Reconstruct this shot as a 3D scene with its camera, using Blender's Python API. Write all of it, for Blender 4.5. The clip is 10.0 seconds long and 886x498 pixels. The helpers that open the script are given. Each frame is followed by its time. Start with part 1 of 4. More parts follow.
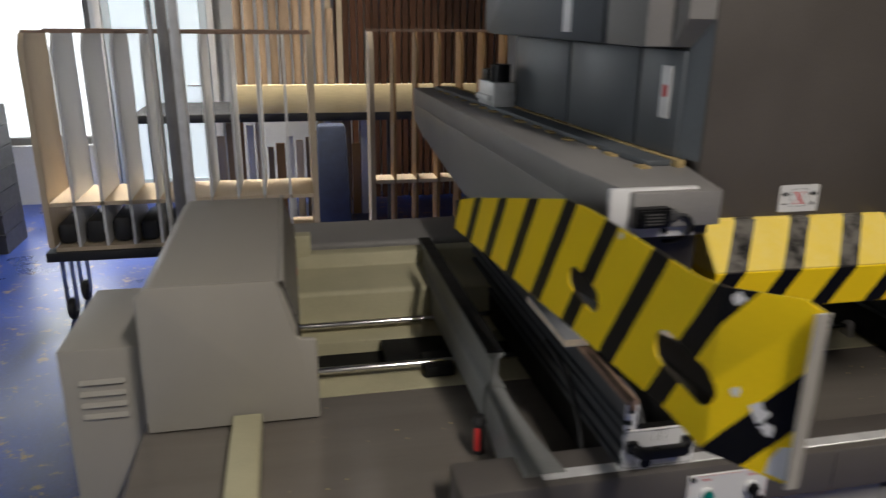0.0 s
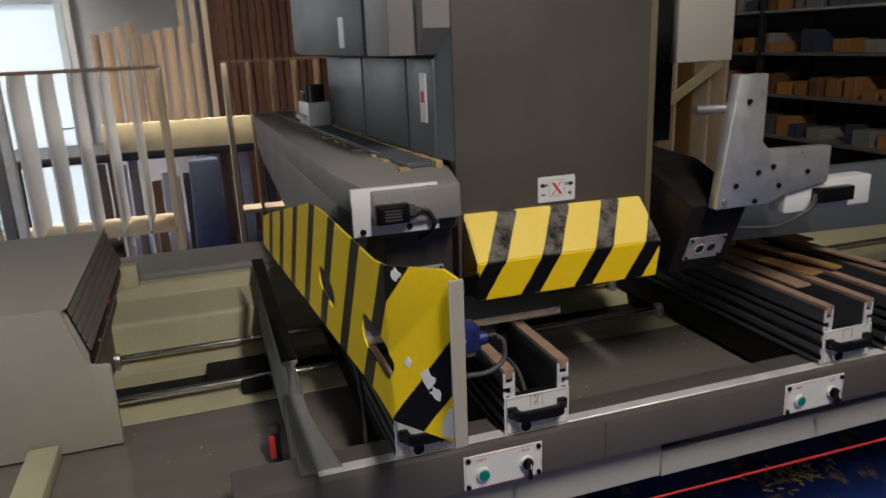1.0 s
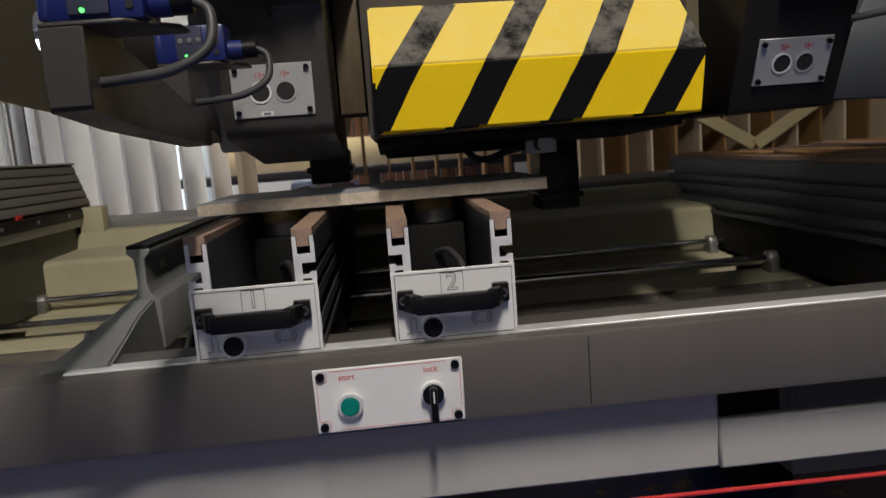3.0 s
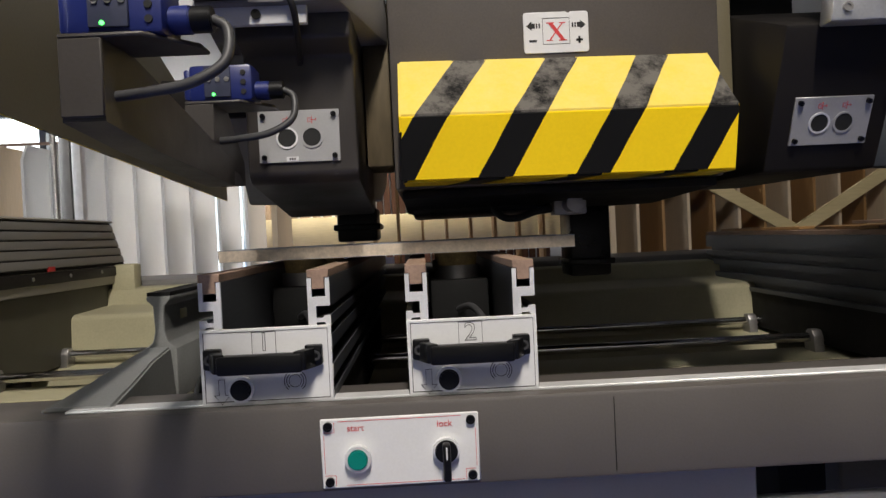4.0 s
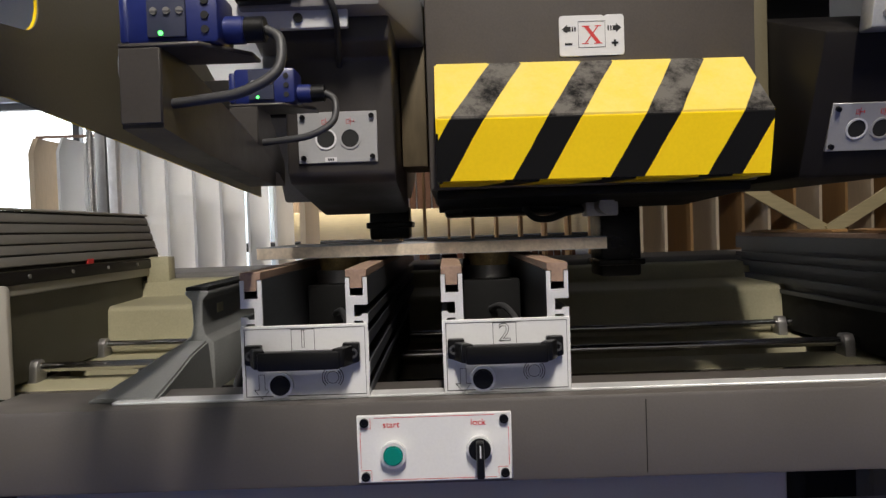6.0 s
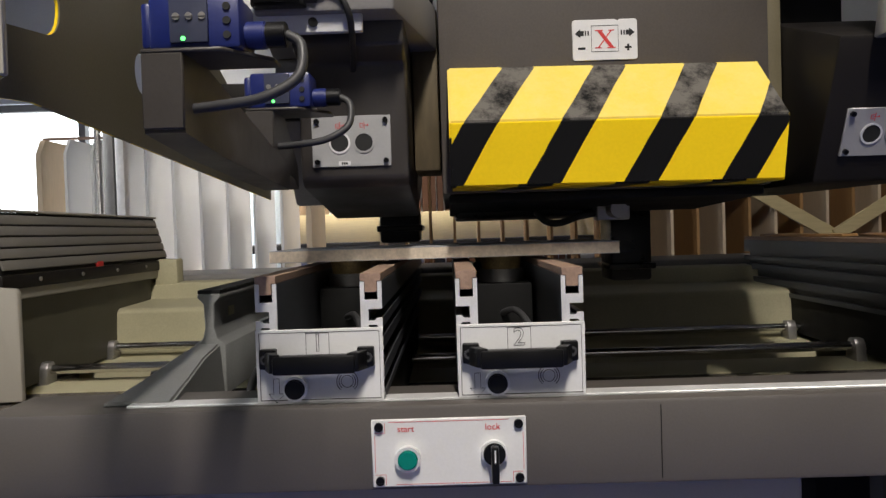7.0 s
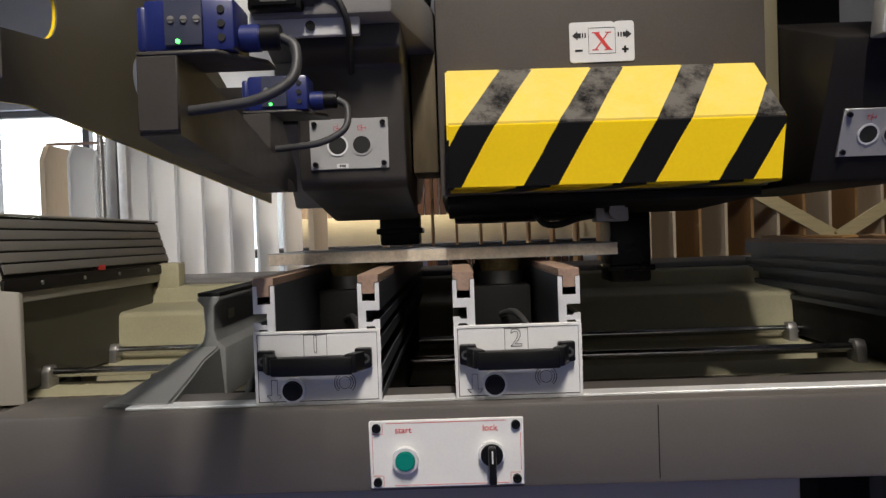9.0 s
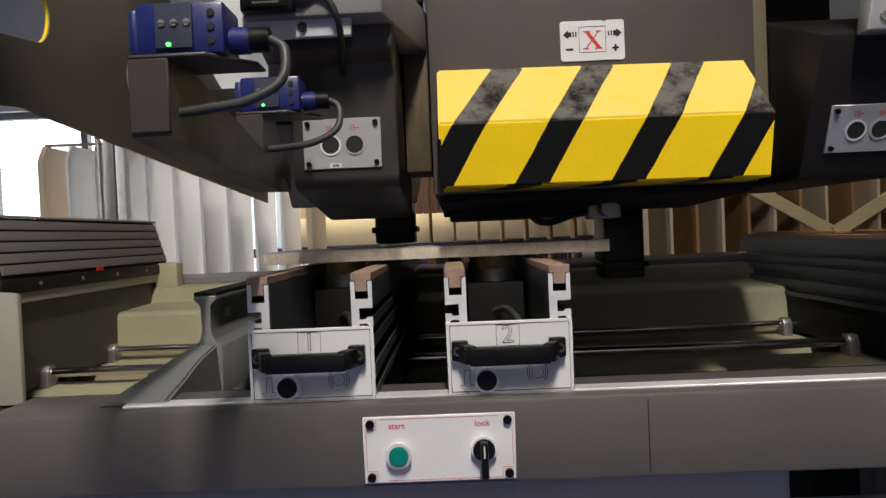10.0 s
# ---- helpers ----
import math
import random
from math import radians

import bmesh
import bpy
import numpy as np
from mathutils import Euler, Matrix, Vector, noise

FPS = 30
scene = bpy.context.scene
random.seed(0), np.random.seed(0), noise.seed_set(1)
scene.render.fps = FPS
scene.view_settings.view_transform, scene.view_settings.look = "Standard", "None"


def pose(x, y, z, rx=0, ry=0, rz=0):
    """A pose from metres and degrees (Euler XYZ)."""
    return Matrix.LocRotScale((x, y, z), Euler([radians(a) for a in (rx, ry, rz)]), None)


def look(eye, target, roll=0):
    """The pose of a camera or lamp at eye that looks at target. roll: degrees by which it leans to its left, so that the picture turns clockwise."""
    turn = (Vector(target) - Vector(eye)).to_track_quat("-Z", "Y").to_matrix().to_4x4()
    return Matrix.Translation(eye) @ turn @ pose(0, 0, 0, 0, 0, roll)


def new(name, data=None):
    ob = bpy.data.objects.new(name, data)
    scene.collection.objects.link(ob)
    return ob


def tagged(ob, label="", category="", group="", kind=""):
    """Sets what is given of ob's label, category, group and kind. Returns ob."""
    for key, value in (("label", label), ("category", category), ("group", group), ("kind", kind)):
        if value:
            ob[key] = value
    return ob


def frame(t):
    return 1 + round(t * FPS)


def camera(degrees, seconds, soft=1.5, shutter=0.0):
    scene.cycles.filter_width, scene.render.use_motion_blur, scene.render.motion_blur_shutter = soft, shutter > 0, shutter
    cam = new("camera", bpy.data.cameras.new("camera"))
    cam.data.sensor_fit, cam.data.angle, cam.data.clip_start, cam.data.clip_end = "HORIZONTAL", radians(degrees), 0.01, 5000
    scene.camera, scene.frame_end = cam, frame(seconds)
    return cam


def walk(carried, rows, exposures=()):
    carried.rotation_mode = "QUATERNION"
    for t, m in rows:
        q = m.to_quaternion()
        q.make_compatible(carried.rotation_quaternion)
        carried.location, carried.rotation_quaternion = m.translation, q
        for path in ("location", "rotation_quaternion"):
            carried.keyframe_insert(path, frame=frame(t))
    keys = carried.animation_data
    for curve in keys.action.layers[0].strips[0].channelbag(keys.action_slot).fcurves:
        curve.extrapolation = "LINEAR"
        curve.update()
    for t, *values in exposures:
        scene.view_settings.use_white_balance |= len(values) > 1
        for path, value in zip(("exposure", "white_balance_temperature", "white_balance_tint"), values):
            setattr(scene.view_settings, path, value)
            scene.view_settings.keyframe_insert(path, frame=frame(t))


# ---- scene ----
cam = camera(63.2, 10.0, 1.4, 0.5)
PATH = [
    (0, (-0.827, -1.086, 1.606), (-0.426, 0.772, 0.982), 0.7),
    (0.5, (-0.568, -1.173, 1.625), (-0.135, 0.67, 0.98), -1.0),
    (1, (-0.521, -1.244, 1.573), (0.075, 0.583, 1.018), -2.3),
    (1.5, (-0.505, -1.212, 1.452), (0.143, 0.605, 0.922), -4.6),
    (2, (-0.245, -1.104, 1.298), (0.046, 0.795, 0.742), -1.8),
    (2.5, (-0.024, -0.902, 1.108), (0.163, 1.035, 0.647), -4.1),
    (4, (0.037, -0.82, 0.943), (0.091, 1.179, 0.904), -2.7),
    (4.5, (0.026, -0.828, 0.942), (0.063, 1.171, 0.891), -2.2),
    (5, (0.024, -0.835, 0.948), (0.03, 1.164, 0.894), -2.0),
    (6.5, (0.016, -0.835, 0.954), (0.003, 1.165, 0.901), -1.9),
    (7, (0.008, -0.835, 0.956), (-0.011, 1.165, 0.909), -1.8),
    (7.5, (0.008, -0.835, 0.957), (-0.015, 1.165, 0.909), -1.8),
    (8, (0.009, -0.838, 0.956), (-0.017, 1.161, 0.912), -1.8),
    (8.5, (0.01, -0.837, 0.955), (-0.013, 1.163, 0.912), -1.8),
    (9, (0.016, -0.838, 0.953), (-0.013, 1.161, 0.917), -2.0),
    (9.5, (0.018, -0.844, 0.957), (-0.015, 1.155, 0.919), -2.1),
    (10, (0.026, -0.848, 0.952), (-0.003, 1.151, 0.912), -2.4),
]
EXPOSURES = [(0, -1.12), (0.5, -1.10), (1.5, -1.02), (2.5, -0.98), (4, -0.36), (10, -0.42)]
walk(cam, [(t, look(eye, target, roll)) for t, eye, target, roll in PATH], EXPOSURES)

# ---- light ----
world = bpy.data.worlds.new("world")
scene.world = world
world.use_nodes = True
sky = world.node_tree.nodes.new("ShaderNodeTexSky")
sky.sky_type, sky.sun_disc, sky.sun_elevation, sky.sun_rotation = "NISHITA", False, radians(35), radians(-60)
world.node_tree.links.new(sky.outputs[0], world.node_tree.nodes["Background"].inputs[0])
world.node_tree.nodes["Background"].inputs[1].default_value = 0.12


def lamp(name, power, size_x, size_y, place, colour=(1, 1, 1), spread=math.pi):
    """An area lamp in a window opening or in an unseen ceiling fitting."""
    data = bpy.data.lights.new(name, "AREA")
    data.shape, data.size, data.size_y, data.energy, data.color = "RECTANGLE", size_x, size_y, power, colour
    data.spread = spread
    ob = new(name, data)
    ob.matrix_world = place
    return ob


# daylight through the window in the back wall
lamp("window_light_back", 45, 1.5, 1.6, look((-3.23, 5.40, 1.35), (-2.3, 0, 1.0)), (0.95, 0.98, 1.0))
# fill from the left, added to brighten the striped guard's outer face
lamp("side_fill_light", 10, 2.4, 1.5, look((-3.98, -0.4, 1.9), (0, -0.4, 1.2)), (0.97, 0.98, 1.0))
# first is the key from shadow directions; the other three are unseen background fills
TUBES = ((0.20, -2.20, 255, 180), (-0.3, 4.0, 60, 62), (2.4, 4.2, 14, 70), (-1.9, 4.2, 105, 72))
for tx, ty, watts, wide in TUBES:
    lamp("key_or_fill_light", watts, 0.12, 1.4, pose(tx, ty, 3.70), (1.0, 0.925, 0.84), radians(wide))


# ---- materials ----
def mat(name, colour, rough=0.5, metal=0.0, vary=0.12, scale=6.0, bump=0.05, fine=180.0, spot=None, spots=0.0, coat=0.0, stretch=None, rand=0.0):
    """A surface with stains at one scale, grain at another, and wear spots of a second colour."""
    m = bpy.data.materials.new(name)
    m.use_nodes = True
    nt = m.node_tree
    b = nt.nodes["Principled BSDF"]
    nodes, link = nt.nodes, nt.links.new

    def node(kind, **values):
        n = nodes.new(kind)
        for key, value in values.items():
            n.inputs[key].default_value = value
        return n
    co = node("ShaderNodeTexCoord")
    src = co.outputs["Object"]
    if stretch:
        mp = node("ShaderNodeMapping", Scale=stretch)
        link(src, mp.inputs[0])
        src = mp.outputs[0]
    big = node("ShaderNodeTexNoise", Scale=scale, Detail=5.0, Roughness=0.6)
    small = node("ShaderNodeTexNoise", Scale=fine, Detail=3.0)
    link(src, big.inputs["Vector"])
    link(src, small.inputs["Vector"])
    r1 = node("ShaderNodeMapRange", **{"From Min": 0.3, "From Max": 0.7, "To Min": 1 - vary, "To Max": 1 + vary})
    link(big.outputs[0], r1.inputs[0])
    r2 = node("ShaderNodeMapRange", **{"From Min": 0.3, "From Max": 0.7, "To Min": 1 - vary * 0.5, "To Max": 1 + vary * 0.5})
    link(small.outputs[0], r2.inputs[0])
    mul = node("ShaderNodeMath")
    mul.operation = "MULTIPLY"
    link(r1.outputs[0], mul.inputs[0])
    link(r2.outputs[0], mul.inputs[1])
    value = mul.outputs[0]
    if rand:
        info = node("ShaderNodeObjectInfo")
        r3 = node("ShaderNodeMapRange", **{"To Min": 1 - rand, "To Max": 1 + rand})
        link(info.outputs["Random"], r3.inputs[0])
        mul2 = node("ShaderNodeMath")
        mul2.operation = "MULTIPLY"
        link(value, mul2.inputs[0])
        link(r3.outputs[0], mul2.inputs[1])
        value = mul2.outputs[0]
    hsv = node("ShaderNodeHueSaturation", Color=(*colour, 1))
    link(value, hsv.inputs["Value"])
    out = hsv.outputs[0]
    if spot:
        sp = node("ShaderNodeTexNoise", Scale=scale * 4.3, Detail=7.0, Roughness=0.72)
        link(src, sp.inputs["Vector"])
        ramp = node("ShaderNodeMapRange", **{"From Min": 0.68 - spots * 0.3, "From Max": 0.74 - spots * 0.3})
        link(sp.outputs[0], ramp.inputs[0])
        mix = node("ShaderNodeMix")
        mix.data_type = "RGBA"
        mix.inputs[7].default_value = (*spot, 1)
        link(ramp.outputs[0], mix.inputs[0])
        link(out, mix.inputs[6])
        out = mix.outputs[2]
    link(out, b.inputs["Base Color"])
    rr = node("ShaderNodeMapRange", **{"From Min": 0.3, "From Max": 0.7, "To Min": max(0.02, rough - 0.08), "To Max": min(1, rough + 0.1)})
    link(big.outputs[0], rr.inputs[0])
    link(rr.outputs[0], b.inputs["Roughness"])
    b.inputs["Metallic"].default_value = metal
    b.inputs["Coat Weight"].default_value = coat
    if bump:
        bp = node("ShaderNodeBump", Strength=bump, Distance=0.002)
        link(small.outputs[0], bp.inputs["Height"])
        link(bp.outputs[0], b.inputs["Normal"])
    return m


def emitting(name, colour, strength):
    m = bpy.data.materials.new(name)
    m.use_nodes = True
    b = m.node_tree.nodes["Principled BSDF"]
    b.inputs["Base Color"].default_value = (*colour, 1)
    b.inputs["Emission Color"].default_value = (*colour, 1)
    b.inputs["Emission Strength"].default_value = strength
    return m


def striped(name, period, width, offset, slant, worn, dusty=9.0):
    """Yellow lacquer with slanting black stripes, laid out by the UV map in metres, with scuffed patches."""
    m = mat(name, (0.86, 0.60, 0.012), 0.34, 0, 0.05, 5, 0.03, 220)
    nt = m.node_tree
    b = nt.nodes["Principled BSDF"]
    link = nt.links.new
    base = b.inputs["Base Color"].links[0].from_socket
    uv = nt.nodes.new("ShaderNodeUVMap")
    sep = nt.nodes.new("ShaderNodeSeparateXYZ")
    link(uv.outputs[0], sep.inputs[0])

    def op(kind, a, c, d=None):
        n = nt.nodes.new("ShaderNodeMath")
        n.operation = kind
        for slot, v in enumerate((a, c, d)):
            if v is None:
                continue
            if isinstance(v, (int, float)):
                n.inputs[slot].default_value = v
            else:
                link(v, n.inputs[slot])
        return n.outputs[0]
    wob = nt.nodes.new("ShaderNodeTexNoise")
    wob.inputs["Scale"].default_value = 14
    link(uv.outputs[0], wob.inputs["Vector"])
    u = op("ADD", op("MULTIPLY_ADD", sep.outputs[1], slant, sep.outputs[0]), op("MULTIPLY", op("SUBTRACT", wob.outputs[0], 0.5), 0.004))
    ph = op("FRACT", op("DIVIDE", op("SUBTRACT", u, offset), period), 0)
    black = op("LESS_THAN", ph, width / period)
    scuff = nt.nodes.new("ShaderNodeTexNoise")
    scuff.inputs["Scale"].default_value, scuff.inputs["Detail"].default_value, scuff.inputs["Roughness"].default_value = 26, 8, 0.75
    link(uv.outputs[0], scuff.inputs["Vector"])
    rub = nt.nodes.new("ShaderNodeMapRange")
    rub.inputs["From Min"].default_value, rub.inputs["From Max"].default_value = 0.60 - worn, 0.78 - worn
    dust = op("MULTIPLY", op("GREATER_THAN", sep.outputs[1], dusty), 0.28)
    link(op("ADD", scuff.outputs[0], dust), rub.inputs[0])
    dark = nt.nodes.new("ShaderNodeMix")
    dark.data_type = "RGBA"
    dark.inputs[6].default_value, dark.inputs[7].default_value = (0.006, 0.006, 0.0065, 1), (0.15, 0.14, 0.125, 1)
    link(rub.outputs[0], dark.inputs[0])
    both = nt.nodes.new("ShaderNodeMix")
    both.data_type = "RGBA"
    link(black, both.inputs[0])
    # pale mix paints the upper face's sheen into the yellow, along with dust
    sheen_mix = nt.nodes.new("ShaderNodeMix")
    sheen_mix.data_type = "RGBA"
    sheen_mix.inputs[7].default_value = (0.86, 0.74, 0.34, 1)
    link(op("MULTIPLY", op("MULTIPLY", dust, 2.8), scuff.outputs[0]), sheen_mix.inputs[0])
    link(base, sheen_mix.inputs[6])
    link(sheen_mix.outputs[2], both.inputs[6])
    b.inputs["Specular IOR Level"].default_value = 0.18
    link(dark.outputs[2], both.inputs[7])
    link(both.outputs[2], b.inputs["Base Color"])
    return m


M_BROWN = mat("brown_grey_lacquer", (0.084, 0.073, 0.064), 0.52, 0, 0.14, 3.5, 0.06, 320, (0.16, 0.145, 0.13), -0.07)
M_BEAM = mat("warm_grey_lacquer", (0.095, 0.085, 0.078), 0.45, 0, 0.08, 4, 0.06, 320, (0.32, 0.30, 0.27), -0.16)
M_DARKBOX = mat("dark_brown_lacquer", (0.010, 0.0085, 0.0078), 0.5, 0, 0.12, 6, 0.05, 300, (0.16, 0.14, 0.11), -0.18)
M_ARM = mat("mid_grey_lacquer", (0.22, 0.212, 0.205), 0.45, 0, 0.10, 4, 0.06, 260, (0.36, 0.34, 0.30), -0.1)
M_GREYBLUE = mat("blue_grey_steel", (0.10, 0.112, 0.124), 0.45, 0.2, 0.12, 5, 0.05, 240, (0.26, 0.26, 0.26), -0.16)
M_COVER = mat("pale_grey_enamel", (0.33, 0.31, 0.27), 0.5, 0, 0.05, 4, 0.05, 350, (0.33, 0.31, 0.27), -0.2)
M_CREAM = mat("cream_enamel", (0.44, 0.41, 0.27), 0.5, 0, 0.10, 5, 0.06, 200, (0.30, 0.24, 0.14), -0.12)
M_ALU = mat("sawn_aluminium", (0.78, 0.78, 0.78), 0.40, 0.35, 0.12, 20, 0.10, 500, (0.35, 0.35, 0.36), -0.1)
# blue-grey profile sides, darkened in colour for the shade they stand in
M_ALUSIDE = mat("shaded_anodised_aluminium", (0.10, 0.107, 0.12), 0.42, 0.5, 0.14, 9, 0.06, 400, (0.5, 0.5, 0.5), -0.12, stretch=(1, 0.1, 1))
M_CAST = mat("cast_aluminium", (0.24, 0.245, 0.24), 0.55, 0.35, 0.12, 14, 0.2, 260, (0.24, 0.23, 0.21), -0.1)
M_MILLED = mat("milled_aluminium", (0.62, 0.63, 0.64), 0.35, 0.75, 0.10, 22, 0.1, 300, (0.4, 0.4, 0.4), -0.15)
M_CHROME = mat("ground_steel_rod", (0.62, 0.61, 0.60), 0.14, 1.0, 0.05, 8, 0.0, 300)
M_STRIP = mat("brown_slide_strip", (0.30, 0.20, 0.145), 0.62, 0, 0.18, 30, 0.2, 240, (0.42, 0.33, 0.26), -0.05)
M_PLATE = mat("white_printed_plate", (0.68, 0.68, 0.68), 0.42, 0, 0.04, 10, 0.04, 300, (0.42, 0.41, 0.40), -0.24)
M_SILVER = mat("silver_printed_plate", (0.40, 0.40, 0.40), 0.40, 0.3, 0.05, 14, 0.04, 300, (0.3, 0.3, 0.3), -0.22)
M_SKIRT = mat("white_sheet", (0.42, 0.41, 0.385), 0.42, 0, 0.05, 4, 0.04, 300, (0.4, 0.39, 0.37), -0.2)
M_INSIDE = mat("olive_grey_lacquer", (0.15, 0.13, 0.08), 0.4, 0, 0.10, 5, 0.05, 300, (0.30, 0.27, 0.2), -0.16)
M_INK = mat("black_print", (0.02, 0.02, 0.02), 0.6, 0, 0.1, 20, 0)
M_GREYINK = mat("grey_print", (0.07, 0.068, 0.065), 0.6, 0, 0.1, 20, 0)
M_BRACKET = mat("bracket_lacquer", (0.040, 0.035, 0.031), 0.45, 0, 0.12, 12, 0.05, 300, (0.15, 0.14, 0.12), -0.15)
M_RED = mat("red_print", (0.55, 0.03, 0.03), 0.55, 0, 0.1, 20, 0)
M_BLACK = mat("black_plastic", (0.005, 0.005, 0.0055), 0.33, 0, 0.2, 20, 0.10, 420, (0.04, 0.04, 0.04), -0.2)
M_RUBBER = mat("black_rubber", (0.018, 0.018, 0.019), 0.6, 0, 0.2, 20, 0.1)
M_CABLE = mat("grey_cable", (0.045, 0.045, 0.047), 0.5, 0, 0.15, 25, 0.1, 300, (0.25, 0.25, 0.25), -0.15)
M_STEEL = mat("dull_steel", (0.36, 0.35, 0.34), 0.42, 0.8, 0.12, 12, 0.08, 300, (0.2, 0.15, 0.1), -0.12)
M_TRAY = mat("stainless_tray", (0.215, 0.192, 0.168), 0.13, 0.30, 0.08, 5, 0.04, 300, (0.25, 0.22, 0.18), -0.15, stretch=(0.4, 3, 1))
# near-black for dark parts and for shade painted into gaps and undersides
M_SHADOW = mat("dark_and_shaded_steel", (0.006, 0.006, 0.006), 0.65, 0.0, 0.2, 12, 0.1, 250, (0.045, 0.038, 0.026), -0.08)
M_DUST = mat("waxy_sawdust", (0.42, 0.31, 0.14), 0.8, 0, 0.3, 60, 0.5, 300)
M_BLUE = mat("blue_sensor_plastic", (0.009, 0.017, 0.115), 0.36, 0, 0.1, 18, 0.05, 300)
M_GREEN = mat("green_button", (0.0, 0.20, 0.155), 0.35, 0, 0.06, 20, 0.02)
M_LED = emitting("green_led", (0.1, 1.0, 0.15), 4.0)
M_CLEAR = mat("clear_plastic", (0.05, 0.055, 0.085), 0.10, 0, 0.05, 20, 0)
M_BOARD = mat("laminate_face", (0.34, 0.35, 0.37), 0.5, 0, 0.06, 6, 0.03)
M_CORE = mat("chipboard_edge", (0.60, 0.51, 0.40), 0.8, 0, 0.2, 40, 0.3, 220)
M_PLY = mat("birch_plywood", (0.58, 0.47, 0.33), 0.55, 0, 0.10, 3, 0.06, 120, stretch=(1, 1, 0.15), rand=0.12)
M_WHITEPLY = mat("white_melamine", (0.74, 0.74, 0.73), 0.45, 0, 0.05, 3, 0.03, 120, rand=0.06)
M_OAK = mat("orange_veneer", (0.30, 0.165, 0.06), 0.5, 0, 0.15, 4, 0.06, 120, stretch=(1, 1, 0.12), rand=0.18)
M_PINE = mat("planed_pine", (0.60, 0.50, 0.28), 0.55, 0, 0.12, 4, 0.08, 120, stretch=(0.12, 1, 1), rand=0.08)
M_TUBE = mat("cardboard", (0.31, 0.22, 0.14), 0.8, 0, 0.14, 5, 0.1, 150, stretch=(1, 1, 0.3), rand=0.25)
M_SLATS = mat("red_brown_wood", (0.13, 0.055, 0.026), 0.5, 0, 0.16, 5, 0.08, 120, stretch=(1, 1, 0.12), rand=0.25)
M_WALL = mat("painted_wall", (0.17, 0.172, 0.17), 0.8, 0, 0.06, 1.5, 0.06, 60)
M_NORTH = mat("white_wall_paint", (0.68, 0.70, 0.71), 0.7, 0, 0.05, 1.5, 0.05, 60)
M_CEIL = mat("ceiling_paint", (0.17, 0.168, 0.16), 0.85, 0, 0.06, 1.2, 0.05, 60)
M_FLOOR = mat("blue_floor_paint", (0.018, 0.04, 0.19), 0.32, 0, 0.4, 2.2, 0.06, 60, (0.26, 0.19, 0.11), 0.36)
M_DOOR = mat("pale_door_paint", (0.62, 0.71, 0.76), 0.5, 0, 0.04, 2, 0.03)
M_CARTON = mat("orange_carton", (0.27, 0.125, 0.035), 0.7, 0, 0.15, 8, 0.06, 90, rand=0.5)
M_GREYBOX = mat("grey_carton", (0.19, 0.18, 0.17), 0.7, 0, 0.15, 8, 0.06, 90, rand=0.5)
M_DENIM = mat("dark_blue_cloth", (0.035, 0.045, 0.075), 0.9, 0, 0.2, 20, 0.3, 160)
M_DAY = emitting("daylight_backdrop", (0.93, 0.97, 1.0), 5.0)
M_FROST = emitting("frosted_daylight", (0.74, 0.85, 0.92), 1.15)
M_TUBEGLOW = emitting("tube_glow", (1.0, 0.95, 0.86), 3.0)
for plain in (M_BLACK, M_SHADOW, M_DARKBOX, M_INK):
    plain.node_tree.nodes["Principled BSDF"].inputs["Specular IOR Level"].default_value = 0.25
M_HAZARD = striped("hazard_lacquer", 0.1335, 0.047, 0.114, -0.58, -0.06, 0.090)
M_GUARD = striped("guard_lacquer", 0.146, 0.046, 0.078, 0.58, -0.04)
# cream panel in the gantry's shade, with that darkening put into the colour
M_OLIVE = mat("shaded_olive_lacquer", (0.047, 0.043, 0.029), 0.5, 0, 0.12, 5, 0.05, 250)
M_VENT = mat("dark_vent_lacquer", (0.15, 0.142, 0.128), 0.45, 0, 0.1, 8, 0.05, 250)


# ---- shapes ----
def box(bm, x0, x1, y0, y1, z0, z1, bevel=0.0, seg=2):
    """Adds a box, with rounded edges where bevel is given."""
    b = bmesh.new() if bevel else bm
    vs = [b.verts.new((x, y, z)) for x in (x0, x1) for y in (y0, y1) for z in (z0, z1)]
    for f in ((0, 1, 3, 2), (4, 6, 7, 5), (0, 4, 5, 1), (2, 3, 7, 6), (0, 2, 6, 4), (1, 5, 7, 3)):
        b.faces.new([vs[i] for i in f])
    if bevel:
        bmesh.ops.bevel(b, geom=b.edges[:], offset=bevel, segments=seg, affect="EDGES", profile=0.5)
        merge(bm, b)
    return bm


def merge(bm, other, m=None):
    if m is not None:
        other.transform(m)
    me = bpy.data.meshes.new("tmp")
    other.to_mesh(me)
    other.free()
    bm.from_mesh(me)
    bpy.data.meshes.remove(me)
    return bm


def prism(bm, outline, axis, a, b, bevel=0.0, seg=2):
    """Extrudes an outline of two coordinates along an axis from a to b."""
    t = bmesh.new()

    def place(p, w):
        return {"x": (w, p[0], p[1]), "y": (p[0], w, p[1]), "z": (p[0], p[1], w)}[axis]
    lo = [t.verts.new(place(p, a)) for p in outline]
    hi = [t.verts.new(place(p, b)) for p in outline]
    n = len(outline)
    t.faces.new(lo)
    t.faces.new(hi[::-1])
    for i in range(n):
        t.faces.new((lo[i], hi[i], hi[(i + 1) % n], lo[(i + 1) % n]))
    bmesh.ops.recalc_face_normals(t, faces=t.faces[:])
    if bevel:
        bmesh.ops.bevel(t, geom=t.edges[:], offset=bevel, segments=seg, affect="EDGES", profile=0.5, clamp_overlap=True)
    return merge(bm, t)


